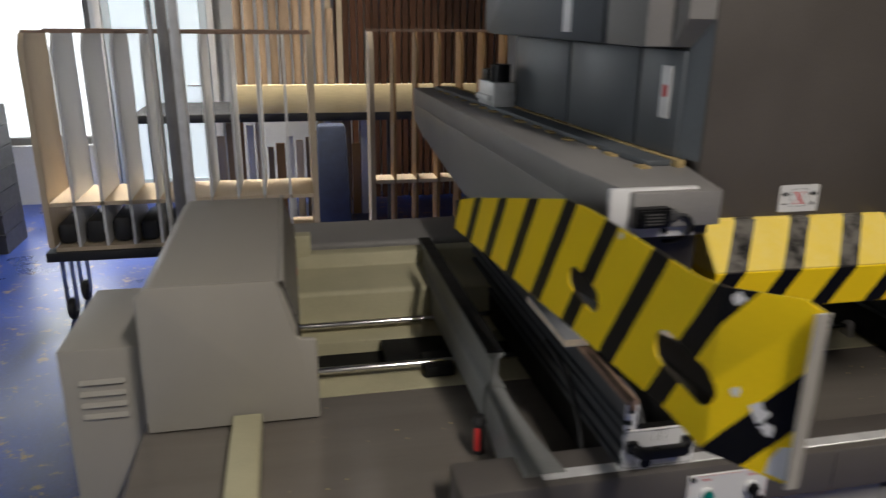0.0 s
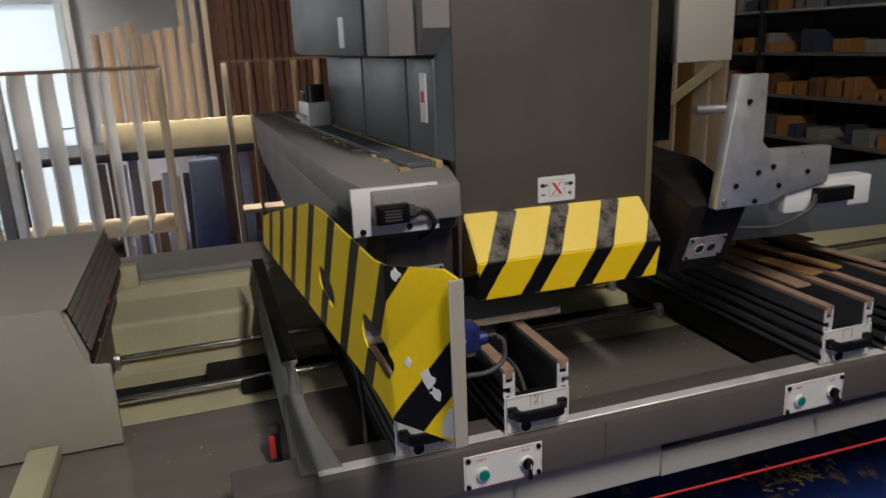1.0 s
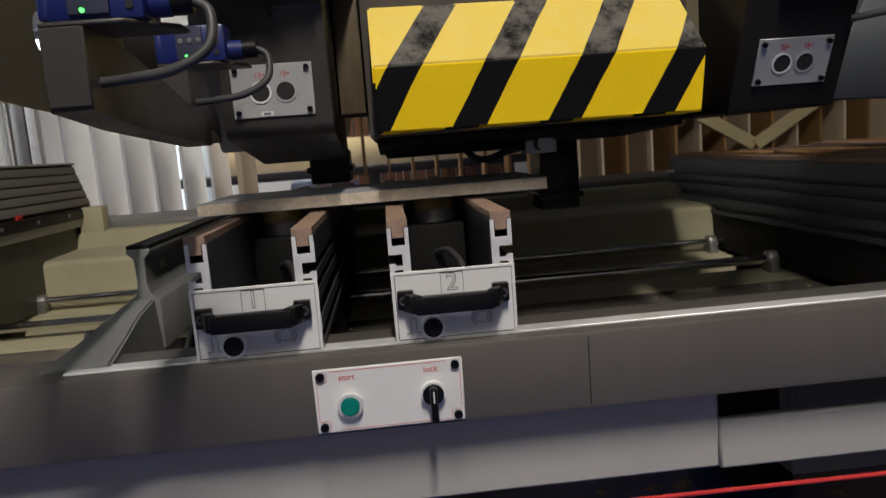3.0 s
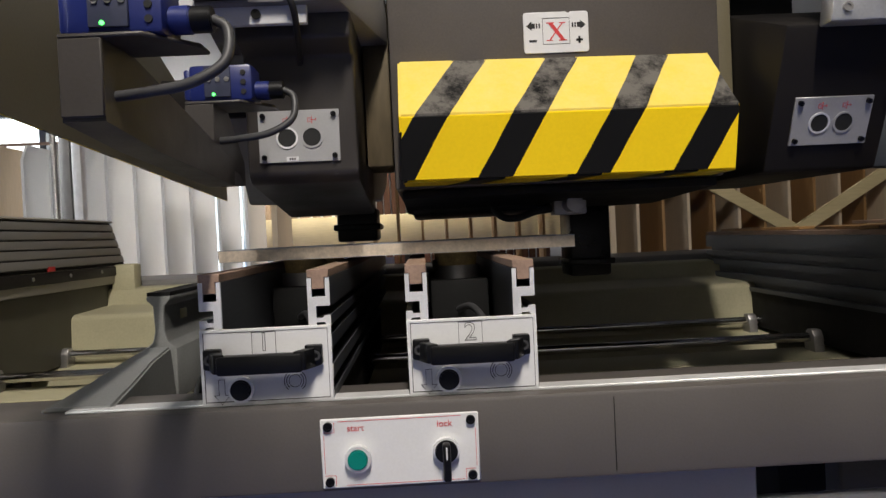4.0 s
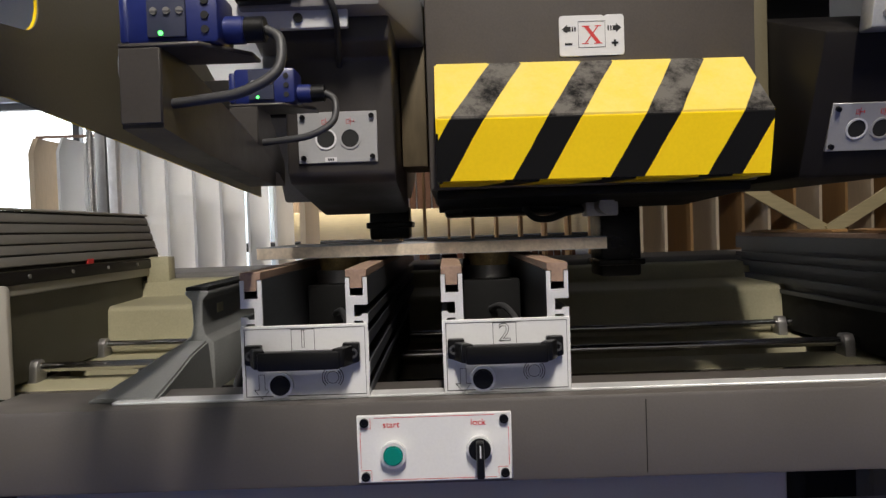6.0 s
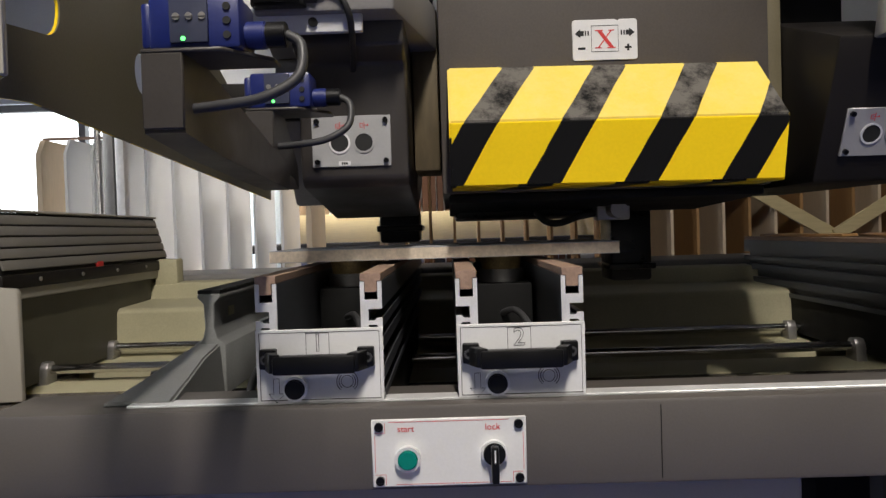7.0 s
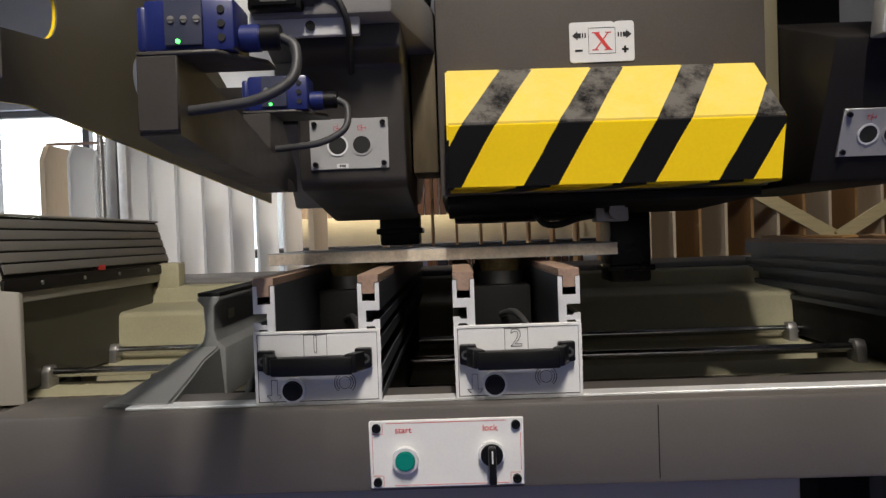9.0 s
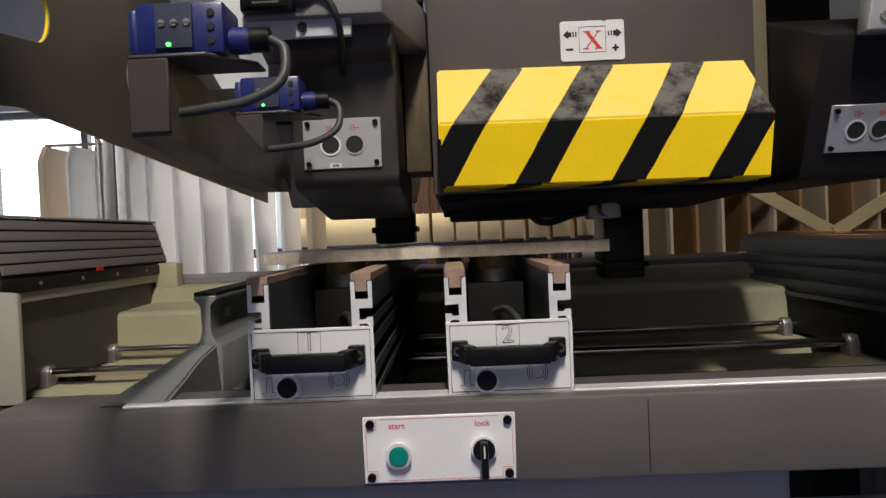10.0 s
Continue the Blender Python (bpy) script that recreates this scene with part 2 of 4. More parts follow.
def cyl(bm, a, b, r, r2=None, n=24, bevel=0.0):
    """Adds a cylinder or cone from point a to point b."""
    a, b = Vector(a), Vector(b)
    t = bmesh.new()
    bmesh.ops.create_cone(t, cap_ends=True, segments=n, radius1=r, radius2=r if r2 is None else r2, depth=(b - a).length)
    if bevel:
        bmesh.ops.bevel(t, geom=[e for e in t.edges if len(e.link_faces) == 2 and any(len(f.verts) > 4 for f in e.link_faces)], offset=bevel, segments=2, affect="EDGES")
    return merge(bm, t, Matrix.Translation((a + b) / 2) @ (b - a).to_track_quat("Z", "Y").to_matrix().to_4x4())


def tube(bm, a, b, r, r_in, n=28):
    """Adds a hollow ring or pipe from a to b."""
    a, b = Vector(a), Vector(b)
    m = Matrix.Translation(a) @ (b - a).to_track_quat("Z", "Y").to_matrix().to_4x4()
    h = (b - a).length
    rings = []
    for rad, z in ((r, 0), (r, h), (r_in, h), (r_in, 0)):
        rings.append([bm.verts.new(m @ Vector((rad * math.cos(k * math.tau / n), rad * math.sin(k * math.tau / n), z))) for k in range(n)])
    for q in range(4):
        p, s = rings[q], rings[(q + 1) % 4]
        for k in range(n):
            bm.faces.new((p[k], p[(k + 1) % n], s[(k + 1) % n], s[k]))
    return bm


def cable(bm, points, r, n=10, steps=8):
    """Adds a round cable that runs smoothly through the points."""
    pts = [Vector(p) for p in points]
    path = []
    for i in range(len(pts) - 1):
        p0, p1, p2, p3 = pts[max(i - 1, 0)], pts[i], pts[i + 1], pts[min(i + 2, len(pts) - 1)]
        for s in range(steps):
            u = s / steps
            path.append(0.5 * (2 * p1 + (p2 - p0) * u + (2 * p0 - 5 * p1 + 4 * p2 - p3) * u * u + (3 * p1 - p0 - 3 * p2 + p3) * u ** 3))
    path.append(pts[-1])
    side = None
    rings = []
    for i, p in enumerate(path):
        way = (path[min(i + 1, len(path) - 1)] - path[max(i - 1, 0)]).normalized()
        side = way.orthogonal().normalized() if side is None else (side - way * side.dot(way)).normalized()
        up = way.cross(side)
        rings.append([bm.verts.new(p + r * (math.cos(k * math.tau / n) * side + math.sin(k * math.tau / n) * up)) for k in range(n)])
    for p, s in zip(rings, rings[1:]):
        for k in range(n):
            bm.faces.new((p[k], p[(k + 1) % n], s[(k + 1) % n], s[k]))
    bm.faces.new(rings[0][::-1])
    bm.faces.new(rings[-1])
    return bm


def mesh_of(name, bm, material, smooth=True):
    me = bpy.data.meshes.new(name)
    bmesh.ops.recalc_face_normals(bm, faces=bm.faces[:])
    if smooth:
        for f in bm.faces:
            f.smooth = True
        for e in bm.edges:
            if len(e.link_faces) == 2 and e.calc_face_angle(0) > radians(38):
                e.smooth = False
    bm.to_mesh(me)
    bm.free()
    me.materials.append(material)
    return me


def part(name, bm, material, parent, label=""):
    """Links a bmesh as one mesh object under a thing or a part."""
    ob = new(name, mesh_of(name, bm, material))
    ob.parent = parent
    if label:
        tagged(ob, label=label)
    return ob


def thing(name, label, category, group="", kind="", at=(0, 0, 0)):
    ob = new(name)
    ob.location = at
    ob.empty_display_size = 0.05
    return tagged(ob, label, category, group, kind)


def solid(name, bm, material, label, category="", kind="", group=""):
    ob = new(name, mesh_of(name, bm, material))
    return tagged(ob, label, category, group, kind)


def writing(text, size, material, parent, m, name="lettering", outline=0.0):
    """Letters in the built-in font as a thin mesh."""
    cu = bpy.data.curves.new("text", "FONT")
    cu.body, cu.size, cu.extrude, cu.align_x, cu.align_y = text, size, 0.0002, "CENTER", "CENTER"
    if outline:
        cu.fill_mode, cu.extrude, cu.bevel_depth = "NONE", 0.0, outline
    tmp = bpy.data.objects.new("text", cu)
    scene.collection.objects.link(tmp)
    bpy.context.view_layer.update()
    me = bpy.data.meshes.new_from_object(tmp.evaluated_get(bpy.context.evaluated_depsgraph_get()))
    bpy.data.objects.remove(tmp)
    me.transform(m)
    me.materials.clear()
    me.materials.append(material)
    ob = new(name, me)
    ob.parent = parent
    return ob


def front(x, y, z):
    """Pose of a print on a plate that faces the operator."""
    return pose(x, y, z, 90, 0, 0)


# ---- setting ----
bm = bmesh.new()
box(bm, -4.2, 5.2, -4.2, 5.7, -0.2, 0.0)
solid("floor", bm, M_FLOOR, "blue painted workshop floor, scuffed and dusted with sawdust", "floor", "structure")
bm = bmesh.new()
box(bm, -4.2, 5.2, -4.2, 5.7, 3.8, 4.0)
solid("ceiling", bm, M_CEIL, "plain pale workshop ceiling", "ceiling", "structure")


def wall_with_hole(name, axis, at, thick, lo, hi, h0, h1, z0, z1, label):
    """A wall along x or y with one opening from h0 to h1 and z0 to z1."""
    bm = bmesh.new()
    for a, b, c, d in ((lo, h0, 0, 3.8), (h1, hi, 0, 3.8), (h0, h1, 0, z0), (h0, h1, z1, 3.8)):
        if b - a < 0.01 or d - c < 0.01:
            continue
        if axis == "x":
            box(bm, a, b, at, at + thick, c, d)
        else:
            box(bm, at, at + thick, a, b, c, d)
    return solid(name, bm, M_WALL, label, "wall", "structure")


wall_with_hole("wall_north", "x", 5.5, 0.2, -4.2, 5.2, -4.1, -2.36, 0.5, 2.2, "white painted back wall of the workshop").data.materials[0] = M_NORTH
wall_with_hole("wall_south", "x", -4.2, 0.2, -4.2, 5.2, 0, 0, 0, 0, "pale painted wall behind the operator")
wall_with_hole("wall_west", "y", -4.2, 0.2, -4.0, 5.5, -1.7, 0.9, 1.1, 2.7, "pale painted side wall with an added opening for fill light")
wall_with_hole("wall_east", "y", 5.0, 0.2, -4.0, 5.5, 0, 0, 0, 0, "pale painted side wall behind the shelving")


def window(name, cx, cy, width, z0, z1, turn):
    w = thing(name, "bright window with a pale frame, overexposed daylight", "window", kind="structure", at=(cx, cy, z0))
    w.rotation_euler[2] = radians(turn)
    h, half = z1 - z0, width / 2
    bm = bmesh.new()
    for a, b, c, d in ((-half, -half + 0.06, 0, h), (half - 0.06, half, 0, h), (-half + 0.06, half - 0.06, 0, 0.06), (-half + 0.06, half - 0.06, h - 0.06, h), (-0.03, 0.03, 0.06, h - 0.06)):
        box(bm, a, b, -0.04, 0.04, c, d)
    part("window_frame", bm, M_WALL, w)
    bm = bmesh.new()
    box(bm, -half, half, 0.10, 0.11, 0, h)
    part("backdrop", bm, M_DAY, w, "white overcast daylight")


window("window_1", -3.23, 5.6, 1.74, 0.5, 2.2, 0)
# unseen west window, added as the source of the side fill
window("side_fill_window", -4.1, -0.4, 2.6, 1.1, 2.7, 90)


# ---- machine base ----
base = thing("machine_base", "cream and grey base of a woodworking machining centre", "machine base")
bm = bmesh.new()
box(bm, -0.550, 2.6, 0.0, 0.11, 0.655, 0.756, 0.006)
part("front_beam", bm, M_BEAM, base, "warm grey lacquered front beam with small scuffs")
bm = bmesh.new()
box(bm, -0.385, 2.59, 0.018, 0.045, 0.756, 0.7595, 0.001, 1)
part("scale_strip", bm, M_ALU, base, "bright aluminium strip along the beam's top edge")
bm = bmesh.new()
box(bm, -0.525, 0.434, 0.05, 0.07, 0.535, 0.653, 0.003, 1)
part("skirt", bm, M_SKIRT, base, "pale grey sheet skirt under the beam")
bm = bmesh.new()
box(bm, 0.436, 2.6, 0.052, 0.068, 0.53, 0.600, 0.003, 1)
part("skirt", bm, M_SKIRT, base, "pale grey lower sheet skirt with a gap above")
bm = bmesh.new()
box(bm, 0.60, 1.6, 0.16, 0.20, 0.45, 0.652, 0.004, 1)
part("inner_panel", bm, M_INSIDE, base)
bm = bmesh.new()
box(bm, -1.20, 2.6, 0.112, 0.585, 0.650, 0.660, 0.003, 1)
part("tray", bm, M_TRAY, base, "stainless sheet tray behind the front beam")
bm = bmesh.new()
box(bm, -0.92, -0.556, -0.20, 0.110, 0.650, 0.660, 0.003, 1)
part("tray", bm, M_TRAY, base, "sheet apron beside the beam's end")
# stepped bed with the guide rods
bm = bmesh.new()
prism(bm, [(0.586, 0.50), (0.586, 0.662), (0.700, 0.667), (0.708, 0.655), (0.708, 0.50)], "x", -1.20, 2.6, 0.004)
part("front_ledge", bm, M_CREAM, base)
# trough is near black: the slot's shade sits in its colour
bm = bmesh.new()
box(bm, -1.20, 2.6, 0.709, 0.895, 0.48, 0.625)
part("trough", bm, M_SHADOW, base, "trough between the guide rods, its shade painted near black")
bm = bmesh.new()
prism(bm, [(0.896, 0.48), (0.896, 0.664), (0.992, 0.667), (1.0, 0.776), (1.012, 0.785), (1.212, 0.790), (1.222, 0.834), (1.270, 0.838), (1.276, 0.48)], "x", -1.20, 2.6, 0.006)
part("stepped_bed", bm, M_CREAM, base, "cream enamelled stepped bed, dusty")
bm = bmesh.new()
prism(bm, [(1.281, 0.48), (1.281, 0.845), (1.291, 0.853), (1.540, 0.856), (1.560, 0.845), (1.560, 0.48)], "x", -1.20, 2.6, 0.005)
part("rear_rail", bm, M_ARM, base, "grey rear rail of the bed")
for y, z in ((0.662, 0.694), (0.958, 0.694)):
    bm = bmesh.new()
    cyl(bm, (-0.95, y, z), (2.55, y, z), 0.0098)
    part("guide_rod", bm, M_CHROME, base, "polished steel guide rod")
    for x in (-0.845, 0.845, 1.75):
        bm = bmesh.new()
        prism(bm, [(y - 0.022, 0.662), (y + 0.022, 0.662), (y + 0.018, z + 0.004), (y + 0.010, z + 0.016), (y - 0.010, z + 0.016), (y - 0.018, z + 0.004)], "x", x - 0.011, x + 0.011, 0.003)
        part("rod_bracket", bm, M_STEEL, base)
# patches of sawdust lying in the trough
rng = random.Random(4)
bm = bmesh.new()
for k in range(110):
    x, y = rng.uniform(-0.9, 1.6), rng.uniform(0.13, 0.56)
    s = rng.uniform(0.0008, 0.0026)
    box(bm, x - s, x + s, y - s * 0.7, y + s * 0.7, 0.660, 0.660 + s * 0.5)
tagged(part("sawdust", bm, M_DUST, base, "loose wood chips on the tray"), kind="stuff")
# sheet seams and feet
for x in (-0.2, 0.9, 2.0):
    bm = bmesh.new()
    box(bm, x, x + 0.16, 0.95, 1.25, 0.0, 0.48, 0.006)
    part("foot", bm, M_SHADOW, base)
bm = bmesh.new()
box(bm, 0.2470, 0.2480, -0.0008, 0.004, 0.662, 0.748)
part("seam", bm, M_SHADOW, base)
bm = bmesh.new()
cable(bm, [(-1.2, -0.030, 0.556), (-0.2, -0.030, 0.549), (0.8, -0.030, 0.541), (2.6, -0.030, 0.527)], 0.0028, 8)
part("pull_cord", bm, M_RED, base, "thin red emergency pull cord along the skirt")
for x in (-0.6, 2.3):
    bm = bmesh.new()
    box(bm, x - 0.012, x + 0.012, -0.036, 0.052, 0.560, 0.580, 0.002, 1)
    box(bm, x - 0.006, x + 0.006, -0.036, -0.024, 0.545, 0.560)
    part("cord_eyelet", bm, M_STEEL, base)


def screw(bm, x, y, z, r=0.0052):
    """A cap screw with a hex socket that faces the operator."""
    cyl(bm, (x, y, z), (x, y - 0.003, z), r, n=16)
    tube(bm, (x, y - 0.003, z), (x, y - 0.0042, z), r, r * 0.55, 16)


def control_plate(x, full=True):
    """The start and lock plate on the front beam."""
    p = thing("control_plate", "white plate with green start button and black lock switch", "control panel", "control plates", at=(x, 0, 0.70))
    bm = bmesh.new()
    box(bm, -0.09, 0.09, -0.004, 0.0, -0.039, 0.040, 0.0012, 1)
    part("plate", bm, M_PLATE, p)
    for sx in (-0.081, 0.081):
        for sz in (-0.031, 0.032):
            bm = bmesh.new()
            screw(bm, sx, -0.004, sz)
            part("screw", bm, M_BLACK, p)
    bm = bmesh.new()
    tube(bm, (-0.048, -0.004, -0.005), (-0.048, -0.013, -0.005), 0.0150, 0.0115)
    bezel = part("button_bezel", bm, M_ALU, p, "bright metal bezel")
    bm = bmesh.new()
    cyl(bm, (-0.048, -0.004, -0.005), (-0.048, -0.0165, -0.005), 0.0112, bevel=0.0012)
    part("start_button", bm, M_GREEN, bezel, "round green push button")
    bm = bmesh.new()
    tube(bm, (0.052, -0.004, -0.001), (0.052, -0.012, -0.001), 0.0150, 0.0128)
    bezel = part("switch_bezel", bm, M_ALU, p)
    bm = bmesh.new()
    cyl(bm, (0.052, -0.004, -0.001), (0.052, -0.016, -0.001), 0.0128, bevel=0.001)
    box(bm, 0.0475, 0.0565, -0.029, -0.0155, -0.031, 0.011, 0.0025)
    sw = part("lock_switch", bm, M_BLACK, bezel, "black rotary switch with a long lever")
    bm = bmesh.new()
    box(bm, 0.0512, 0.0528, -0.0296, -0.0288, -0.006, 0.008)
    part("pointer", bm, M_PLATE, p)
    writing("start", 0.0105, M_RED, p, front(-0.050, -0.0043, 0.0285))
    writing("lock", 0.0105, M_RED, p, front(0.051, -0.0043, 0.0285))
    bm = bmesh.new()
    for a, b, c, d in ((-0.070, 0.070, 0.0366, 0.0371), (-0.062, 0.072, -0.0362, -0.0357), (-0.0865, -0.086, -0.022, 0.022), (0.086, 0.0865, -0.022, 0.022)):
        box(bm, a, b, -0.0043, -0.0038, c, d)
    for sx, sz in ((-0.0745, -0.0245), (0.0735, -0.0245), (-0.0745, 0.0245)):
        box(bm, min(sx, sx * 1.16), max(sx, sx * 1.16), -0.0043, -0.0038, sz, sz + 0.0005)
        box(bm, sx, sx + 0.0005, -0.0043, -0.0038, min(sz, sz * 1.48), max(sz, sz * 1.48))
    part("border_line", bm, M_RED, p)
    return p


control_plate(0.0)
control_plate(0.832)


# ---- consoles that carry the workpiece ----
W = 0.026
PROFILE = [(0, 0), (W, 0), (W, 0.010), (0.011, 0.010), (0.011, 0.030), (W - 0.006, 0.030), (W - 0.006, 0.025), (W, 0.025), (W, 0.041), (0.011, 0.041),
           (0.011, 0.066), (W - 0.006, 0.066), (W - 0.006, 0.061), (W, 0.061), (W, 0.076), (0.0095, 0.076), (0.0095, 0.091), (0.019, 0.091), (0.022, 0.087), (W, 0.087), (W, 0.099),
           (0.019, 0.099), (0.017, 0.096), (0.0095, 0.096), (0.0095, 0.110), (W, 0.110), (W, 0.143),
           (W - 0.005, 0.143), (W - 0.005, 0.121), (0.005, 0.121), (0.005, 0.143), (0, 0.143)]


def cut_face(bm, outline, y):
    """The bright sawn end of a profile."""
    bm.faces.new([bm.verts.new((x, y, z)) for x, z in outline])


def console(x0, digit, far=1.25, pods=(0.30, 0.58)):
    """A pair of aluminium profiles with slide strips, a printed end plate with handle and button, and suction pods."""
    c = thing("console", "aluminium console with brown slide strips and a white end plate", "machine console", "consoles of the machine bed", at=(x0, 0.022, 0.757))
    for left in (True, False):
        shape = [(W - x if left else 0.152 - W + x, z) for x, z in PROFILE]
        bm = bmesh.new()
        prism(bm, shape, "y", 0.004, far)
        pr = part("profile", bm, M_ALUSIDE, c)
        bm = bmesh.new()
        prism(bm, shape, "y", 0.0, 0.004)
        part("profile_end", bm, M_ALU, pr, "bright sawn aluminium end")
        bm = bmesh.new()
        a = 0.0 if left else 0.152 - W
        prism(bm, [(a + 0.0005, 0.1434), (a + 0.0056, 0.1434), (a + 0.0056, 0.130), (a + W - 0.0056, 0.130), (a + W - 0.0056, 0.1434), (a + W - 0.0005, 0.1434), (a + W - 0.0005, 0.1530), (a + 0.0005, 0.1530)], "y", -0.0012, far - 0.002, 0.0006, 1)
        part("slide_strip", bm, M_STRIP, pr, "brown slide strip worn pale on top")
    # carriage and channel are near black: the shade under the console is painted in
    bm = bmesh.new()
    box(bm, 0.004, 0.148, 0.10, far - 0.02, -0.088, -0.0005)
    part("carriage", bm, M_SHADOW, c, "carriage under the profiles, its shade painted near black")
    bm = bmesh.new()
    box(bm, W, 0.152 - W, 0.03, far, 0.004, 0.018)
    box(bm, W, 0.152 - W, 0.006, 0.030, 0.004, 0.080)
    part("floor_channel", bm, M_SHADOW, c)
    bm = bmesh.new()
    box(bm, 0.060, 0.092, 0.07, far - 0.05, 0.018, 0.030)
    part("air_rail", bm, M_STEEL, c)
    bm = bmesh.new()
    box(bm, 0.0, 0.152, -0.004, -0.0005, 0.0, 0.0885, 0.0008, 1)
    plate = part("end_plate", bm, M_PLATE, c, "white printed end plate")
    for z0 in (0.0, ):
        bm = bmesh.new()
        t = 0.0008
        for a, b, d, e in ((0.004, 0.148, 0.004, 0.004 + t), (0.004, 0.148, 0.0845, 0.085), (0.004, 0.004 + t, 0.004, 0.085), (0.1475, 0.148, 0.004, 0.085),
                           (0.060, 0.088, 0.0835, 0.084), (0.060, 0.0605, 0.058, 0.084), (0.0875, 0.088, 0.058, 0.084)):
            box(bm, a, b, -0.0045, -0.0038, d, e)
        # arrow that points down
        for a, b, d, e in ((0.0195, 0.020, 0.012, 0.030), (0.0265, 0.027, 0.012, 0.030), (0.0195, 0.027, 0.030, 0.0305), (0.0140, 0.020, 0.012, 0.0125), (0.0265, 0.0325, 0.012, 0.0125)):
            box(bm, a, b, -0.0045, -0.0038, d, e)
        for s in (-1, 1):
            prism(bm, [(0.02325 + s * 0.00925, 0.012), (0.02325 + s * 0.0086, 0.012), (0.02325, 0.0010), (0.02325, 0.0018)], "y", -0.0045, -0.0038)
        # clamp symbol
        for s in (-1, 1):
            for r in (0.0095, 0.0122):
                for k in range(10):
                    a0, a1 = (-50 + k * 10, -50 + k * 10 + 10)
                    pts = [(0.108 + s * q * math.cos(radians(w)), 0.025 + q * math.sin(radians(w))) for q, w in ((r, a0), (r, a1), (r + 0.0008, a1), (r + 0.0008, a0))]
                    prism(bm, pts, "y", -0.0045, -0.0038)
        tube(bm, (0.108, -0.0038, 0.025), (0.108, -0.0045, 0.025), 0.0075, 0.0069, 20)
        part("printed_line", bm, M_INK, plate)
    if digit:
        writing(digit, 0.030, M_INK, plate, front(0.074, -0.0042, 0.071), "digit", 0.00035)
    # handle: two feet, a slanted neck on each, and the grip
    bm = bmesh.new()
    for s in (-1, 1):
        cx = 0.074 + s * 0.058
        prism(bm, [(cx - s * 0.010, 0.041), (cx + s * 0.010, 0.044), (cx + s * 0.010, 0.067), (cx - s * 0.010, 0.067)], "y", -0.016, -0.004, 0.002)
        t = bmesh.new()
        prism(t, [(-0.004, cx + s * 0.008), (-0.034, cx - s * 0.006), (-0.034, cx - s * 0.020), (-0.016, cx - s * 0.011), (-0.004, cx - s * 0.010)], "z", 0.0415, 0.064, 0.002)
        t.transform(Matrix(((0, 1, 0, 0), (1, 0, 0, 0), (0, 0, 1, 0), (0, 0, 0, 1))))
        merge(bm, t)
    box(bm, 0.026, 0.122, -0.036, -0.020, 0.0395, 0.0615, 0.003)
    grip = part("handle", bm, M_BLACK, c, "black plastic pull handle")
    for s in (-1, 1):
        bm = bmesh.new()
        tube(bm, (0.074 + s * 0.0605, -0.016, 0.055), (0.074 + s * 0.0605, -0.0172, 0.055), 0.0058, 0.0032, 16)
        part("handle_screw", bm, M_CABLE, grip)
    bm = bmesh.new()
    tube(bm, (0.0465, -0.004, 0.0185), (0.0465, -0.011, 0.0185), 0.0150, 0.0120)
    bezel = part("button_bezel", bm, M_ALU, c, "bright metal bezel")
    bm = bmesh.new()
    cyl(bm, (0.0465, -0.004, 0.0185), (0.0465, -0.0145, 0.0185), 0.0119, bevel=0.0015)
    part("push_button", bm, M_BLACK, bezel, "round black push button")
    for py in pods:
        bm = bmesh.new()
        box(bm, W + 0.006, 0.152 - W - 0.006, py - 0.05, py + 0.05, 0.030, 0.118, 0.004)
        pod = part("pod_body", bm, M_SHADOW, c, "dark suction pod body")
        bm = bmesh.new()
        cyl(bm, (0.076, py, 0.118), (0.076, py, 0.138), 0.036, n=36, bevel=0.002)
        part("pod_ring", bm, M_STEEL, pod, "grey metal pod ring")
        bm = bmesh.new()
        cyl(bm, (0.076, py, 0.138), (0.076, py, 0.1585), 0.030, 0.033, n=36)
        part("pod_seal", bm, M_DUST, pod, "amber rubber seal dusted with chips")
    bm = bmesh.new()
    cable(bm, [(0.10, 0.10, 0.022), (0.105, 0.16, 0.060), (0.090, 0.21, 0.080), (0.070, 0.26, 0.070)], 0.005)
    part("air_hose", bm, M_CABLE, c, "grey air hose")
    return c


console(-0.227, "1")
console(0.013, "2")
for right in (console(0.866, "", 1.25, ()), console(1.080, "", 1.25, ())):
    right.location.z += 0.006

# cast side arm beside the first console
arm = thing("support_arm", "grey cast aluminium support arm of I section", "support arm", at=(-0.392, 0.0, 0.0))
bm = bmesh.new()
ISEC = [(-0.019, 0.866), (0.019, 0.866), (0.019, 0.860), (0.009, 0.850), (0.0075, 0.810), (0.012, 0.792), (0.026, 0.782), (0.026, 0.700), (-0.026, 0.700), (-0.026, 0.782), (-0.012, 0.792), (-0.0075, 0.810), (-0.009, 0.850), (-0.019, 0.860)]
prism(bm, ISEC, "y", 0.345, 1.24, 0.0015, 1)
part("web", bm, M_CAST, arm)
bm = bmesh.new()
box(bm, -0.019, 0.019, 0.348, 1.235, 0.8662, 0.8725, 0.001, 1)
part("wear_strip", bm, M_SHADOW, arm, "dark strip on the top flange")
